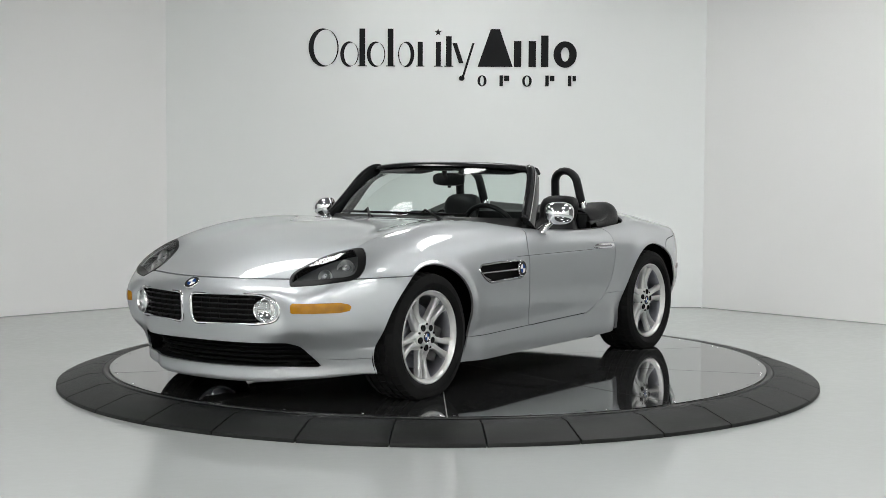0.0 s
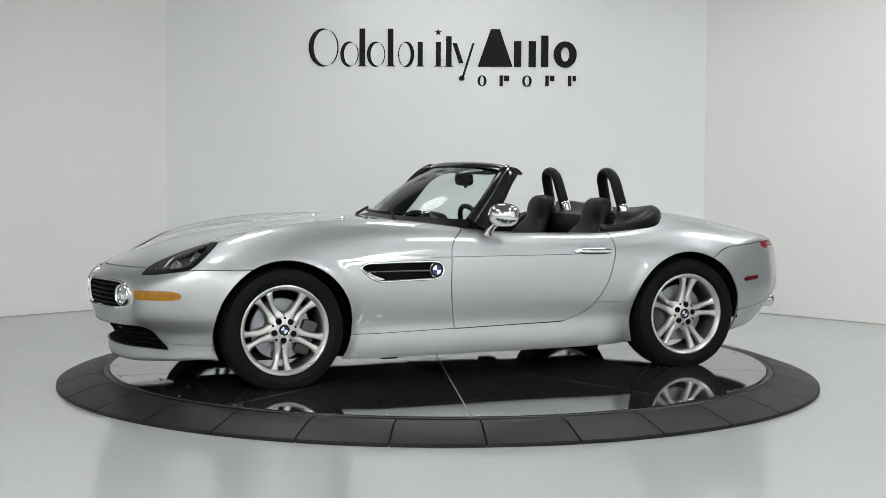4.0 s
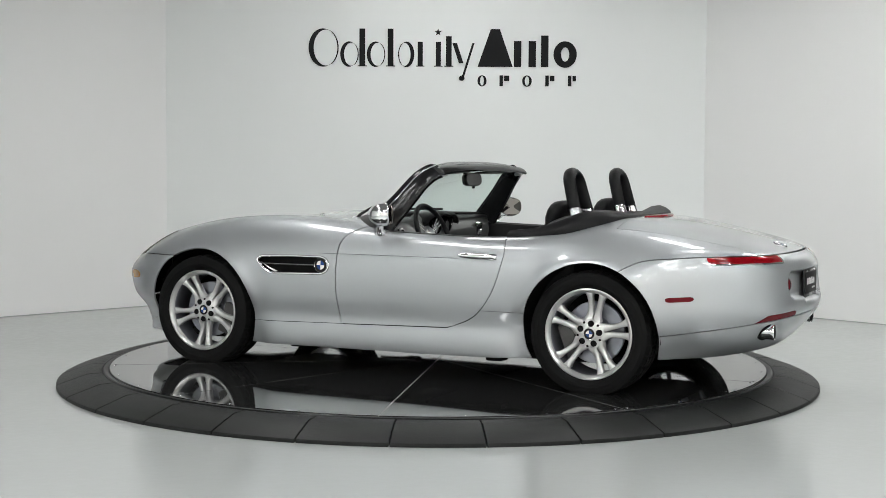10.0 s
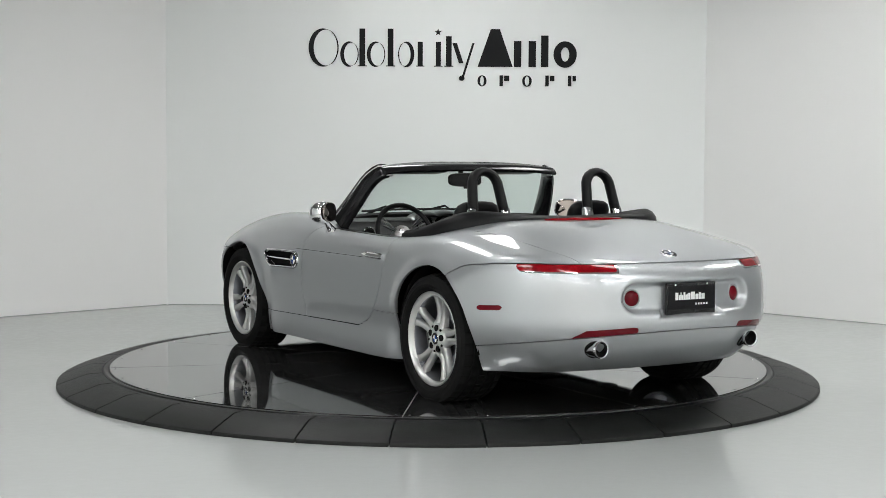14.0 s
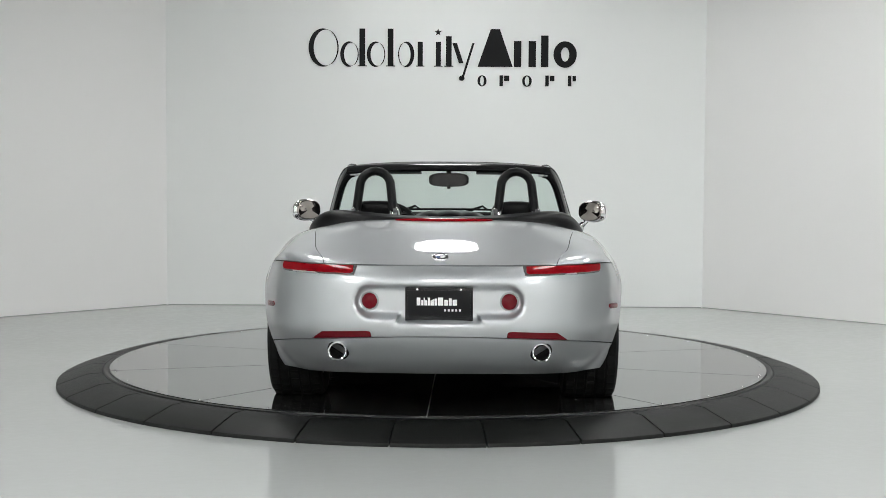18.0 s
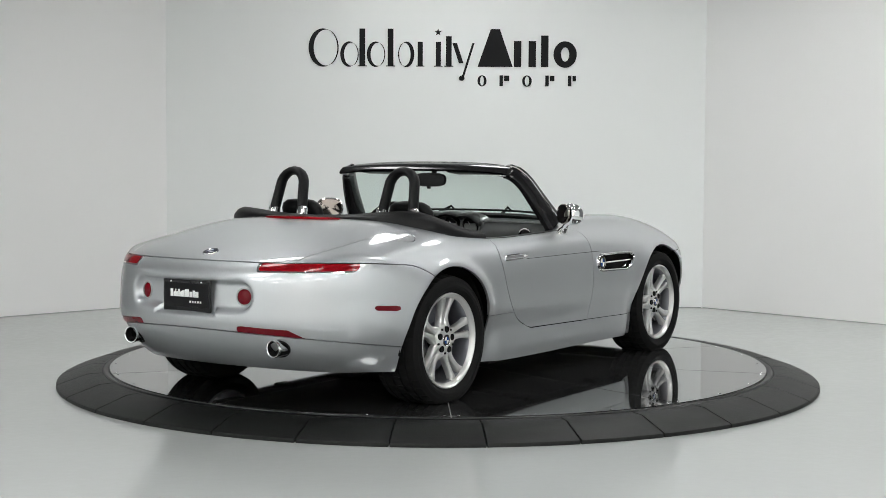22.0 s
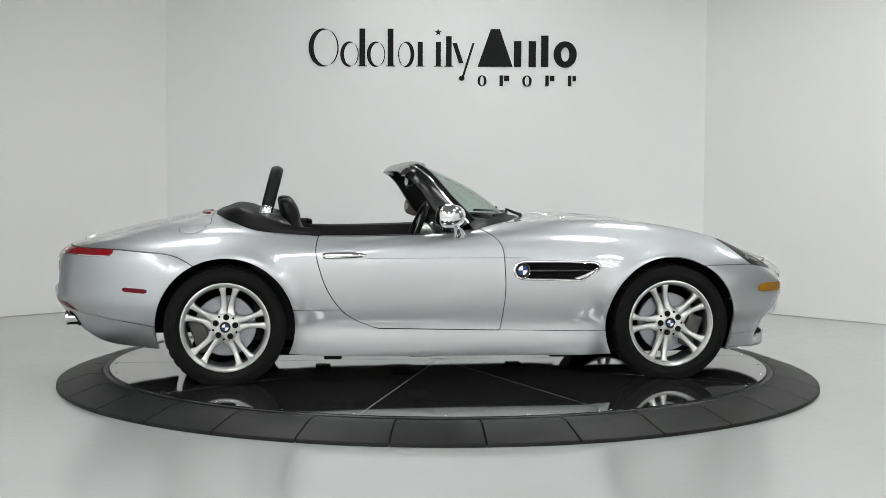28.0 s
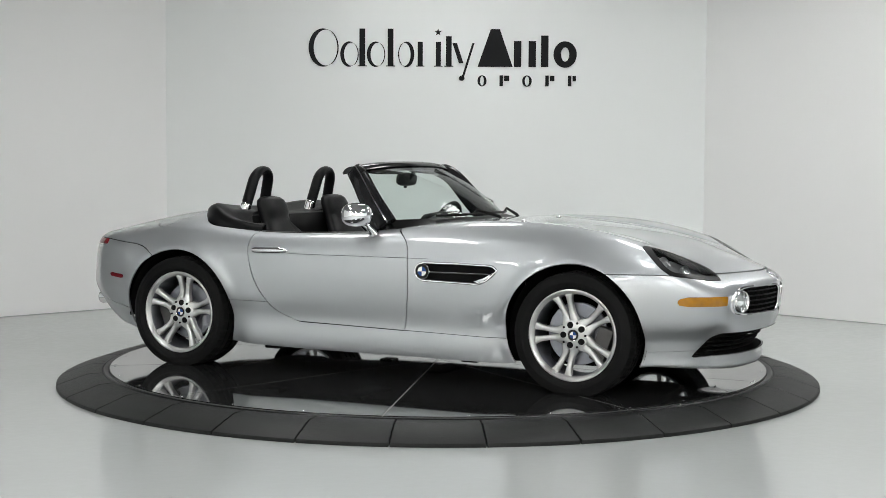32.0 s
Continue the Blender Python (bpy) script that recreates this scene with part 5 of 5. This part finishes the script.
for y in (0.385, -0.385):
    seat(y)
    # roll hoop behind the seat
    bm = bmesh.new()
    pts, lean = [], lambda z: -1.030 + (z - 0.93) * 0.26
    for k in range(25):
        t = k / 24
        if t < 0.3:
            q = (0.104 - 0.020 * (t / 0.3), 0.925 + 0.165 * t / 0.3)
        elif t > 0.7:
            q = (-0.104 + 0.020 * ((1 - t) / 0.3), 0.925 + 0.165 * (1 - t) / 0.3)
        else:
            b = math.pi * (t - 0.3) / 0.4
            q = (0.084 * math.cos(b), 1.090 + 0.082 * math.sin(b))
        pts.append(Vector((lean(q[1]), y + q[0], q[1])))
    loops = []
    for i, c in enumerate(pts):
        d = (pts[min(i + 1, 24)] - pts[max(i - 1, 0)]).normalized()
        f = Vector((1, 0, 0))
        f = (f - d * f.dot(d)).normalized()
        s = d.cross(f).normalized()
        loops.append([bm.verts.new(c + f * (0.036 * math.cos(g)) + s * (0.0245 * math.sin(g))) for g in (2 * math.pi * k / 14 for k in range(14))])
    for i in range(24):
        for k in range(14):
            bm.faces.new((loops[i][k], loops[i][(k + 1) % 14], loops[i + 1][(k + 1) % 14], loops[i + 1][k]))
    bmesh.ops.recalc_face_normals(bm, faces=bm.faces)
    hoop = part("roll_hoop", bm, M_LEATHER, car, "black leather-wrapped roll hoop")
    for s in (1, -1):
        bm = bmesh.new()
        tube(bm, [(lean(0.90), y + 0.105 * s, 0.90), (lean(0.95), y + 0.104 * s, 0.95), (lean(0.962), y + 0.103 * s, 0.962), (lean(0.967), y + 0.102 * s, 0.967)], [0.040, 0.036, 0.035, 0.030], 16, flat=0.86)
        part("hoop_socket", bm, M_CHROME, hoop, "chrome roll hoop socket")

# folded roof cover
ZP = spline((0, 0.12, 0.26, 0.36, 0.5), (0.848, 0.905, 0.962, 0.962, 0.936))
bm = bmesh.new()
loops = []
N = 48
for i in range(N + 1):
    t = i / N
    a = math.pi * t
    e = min(t, 1 - t)
    ox = -0.730 - 0.590 * math.sin(a) ** 0.62
    oy = 0.762 * math.copysign(abs(math.cos(a)) ** 0.50, math.cos(a))
    ix = -0.770 - 0.215 * math.sin(a) ** 0.7
    iy = 0.66 * math.copysign(abs(math.cos(a)) ** 0.6, math.cos(a))
    zo = float(press("z", [max(ox, -1.36)], [abs(oy)], 1.05, -1)[0][0][2])
    zp = max(float(ZP(e)), zo + 0.012)
    rowp = [(1.0, zo - 0.012), (0.998, zo + 0.006), (0.97, zo + (zp - zo) * 0.55), (0.90, zp - 0.012), (0.80, zp), (0.66, zp - 0.006), (0.45, zp - 0.018 - 0.02 * min(1, e * 4)), (0.20, max(0.855, zp - 0.035)), (0.0, max(0.845, zp - 0.050)), (0.0, 0.74)]
    loops.append([bm.verts.new((ix + (ox - ix) * k, iy + (oy - iy) * k, z)) for k, z in rowp])
for i in range(N):
    for j in range(9):
        bm.faces.new((loops[i][j], loops[i][j + 1], loops[i + 1][j + 1], loops[i + 1][j]))
bmesh.ops.recalc_face_normals(bm, faces=bm.faces)
part("roof_cover", bm, M_LEATHER, car, "black leather cover over the folded roof", angle=60)
bm = bmesh.new()
box(bm, 0.30, 1.20, 0.16, pose(-1.06, 0, 0.82), 0.03)
part("rear_shelf", bm, M_LEATHER, car, "black shelf behind the seats")

# ---- dark sign on the back wall: plain shapes ----
sign = tagged(new("wall_sign"), "black raised sign of plain shapes on the white back wall", "wall sign")
wa, wb = Vector(CORNERS[0]), Vector(CORNERS[1])
mid = wa.lerp(wb, 0.5)
tilt = math.degrees(math.atan2(wb.y - wa.y, wb.x - wa.x))
sign.matrix_basis = pose(mid.x, mid.y, 0, 0, 0, tilt) @ pose(0, 0, 0, 90, 0, 0)
S, BASE = 0.005148, 2.102


def sign_bar(x0, x1, z0, z1, slant=0.0):
    bm = bmesh.new()
    prism(bm, [(x0, z0), (x1, z0), (x1 + slant, z1), (x0 + slant, z1)], 0.008, None, 0.001)
    part("bar", bm, M_INK, sign, smooth=False)


def sign_ring(x0, x1, z0, z1, thin, thick, lean=0.0):
    bm = bmesh.new()
    cx, cz, rx, rz = (x0 + x1) / 2, (z0 + z1) / 2, (x1 - x0) / 2, (z1 - z0) / 2
    n = 36
    o = [(cx + rx * math.cos(2 * math.pi * i / n), cz + rz * math.sin(2 * math.pi * i / n)) for i in range(n)]
    off = lean * thick * 0.62
    q = [(cx + off + (rx - thick + abs(off)) * math.cos(2 * math.pi * i / n), cz + (rz - thin) * math.sin(2 * math.pi * i / n)) for i in range(n)]
    vo = [[bm.verts.new((x, y, d)) for x, y in o] for d in (0, 0.008)]
    vi = [[bm.verts.new((x, y, d)) for x, y in q] for d in (0, 0.008)]
    for i in range(n):
        j = (i + 1) % n
        bm.faces.new((vo[1][i], vo[1][j], vi[1][j], vi[1][i]))
        bm.faces.new((vo[0][i], vo[0][j], vo[1][j], vo[1][i]))
        bm.faces.new((vi[0][j], vi[0][i], vi[1][i], vi[1][j]))
    bmesh.ops.recalc_face_normals(bm, faces=bm.faces)
    part("ring", bm, M_INK, sign, smooth=False)


def px(v):
    return (v - 770.5) * S


def pz(v):
    return BASE + (118.0 - v) * 0.00509


for x0, x1 in ((546, 597), (602, 633), (649, 680), (706, 733)):
    sign_ring(px(x0), px(x1), pz(119), pz(51 if x0 == 546 else 74), 0.010, 0.046 if x0 == 546 else 0.034, -1.0 if x0 == 706 else 1.0)
for x0, x1, t in ((636, 646, 51), (686, 696, 51), (739, 748, 74), (771, 780, 74), (789, 799, 64)):
    sign_bar(px(x0), px(x1), pz(118), pz(t))
    sign_bar(px(x0 - 3), px(x1 + 3), pz(118), pz(116.5))
sign_bar(px(812), px(820), pz(112), pz(76), -0.06)
sign_bar(px(816), px(820), pz(140), pz(76), 0.10)
sign_ring(px(812), px(822), pz(143), pz(134), 0.02, 0.022)
bm = bmesh.new()
prism(bm, [(px(775) + (0.034 if i % 2 == 0 else 0.014) * math.sin(math.pi * i / 5), pz(57) + (0.034 if i % 2 == 0 else 0.014) * math.cos(math.pi * i / 5)) for i in range(10)][::-1], 0.008)
bmesh.ops.recalc_face_normals(bm, faces=bm.faces)
part("star", bm, M_INK, sign, smooth=False)
bm = bmesh.new()
prism(bm, [(px(845), pz(118)), (px(868), pz(51)), (px(884), pz(51)), (px(907), pz(118))][::-1], 0.008)
bmesh.ops.recalc_face_normals(bm, faces=bm.faces)
part("wedge", bm, M_INK, sign, smooth=False)
for x0, x1, t in ((909, 922, 72), (935, 948, 72), (957, 970, 62)):
    sign_bar(px(x0), px(x1), pz(118), pz(t))
sign_ring(px(979), px(1020), pz(119), pz(72), 0.055, 0.068)
for x0, x1, kind in ((845, 861, 1), (884, 901, 0), (924, 941, 1), (965, 981, 0), (1005, 1019, 0)):
    if kind:
        sign_ring(px(x0), px(x1), pz(153), pz(133), 0.009, 0.024)
    else:
        sign_bar(px(x0), px(x0 + 6), pz(152), pz(133))
        sign_bar(px(x0 + 8), px(x1), pz(143), pz(133.5))


def motions():
    turn = [(i * 0.5, TURN_START + TURN_SPEED * i * 0.5) for i in range(65)]
    walk(car, [(t, pose(0, 0, 0, 0, 0, a) @ pose(-0.032, -0.063, 0)) for t, a in turn])
    walk(disc, [(t, pose(0, 0, FLOOR_Z, 0, 0, a)) for t, a in turn])


motions()
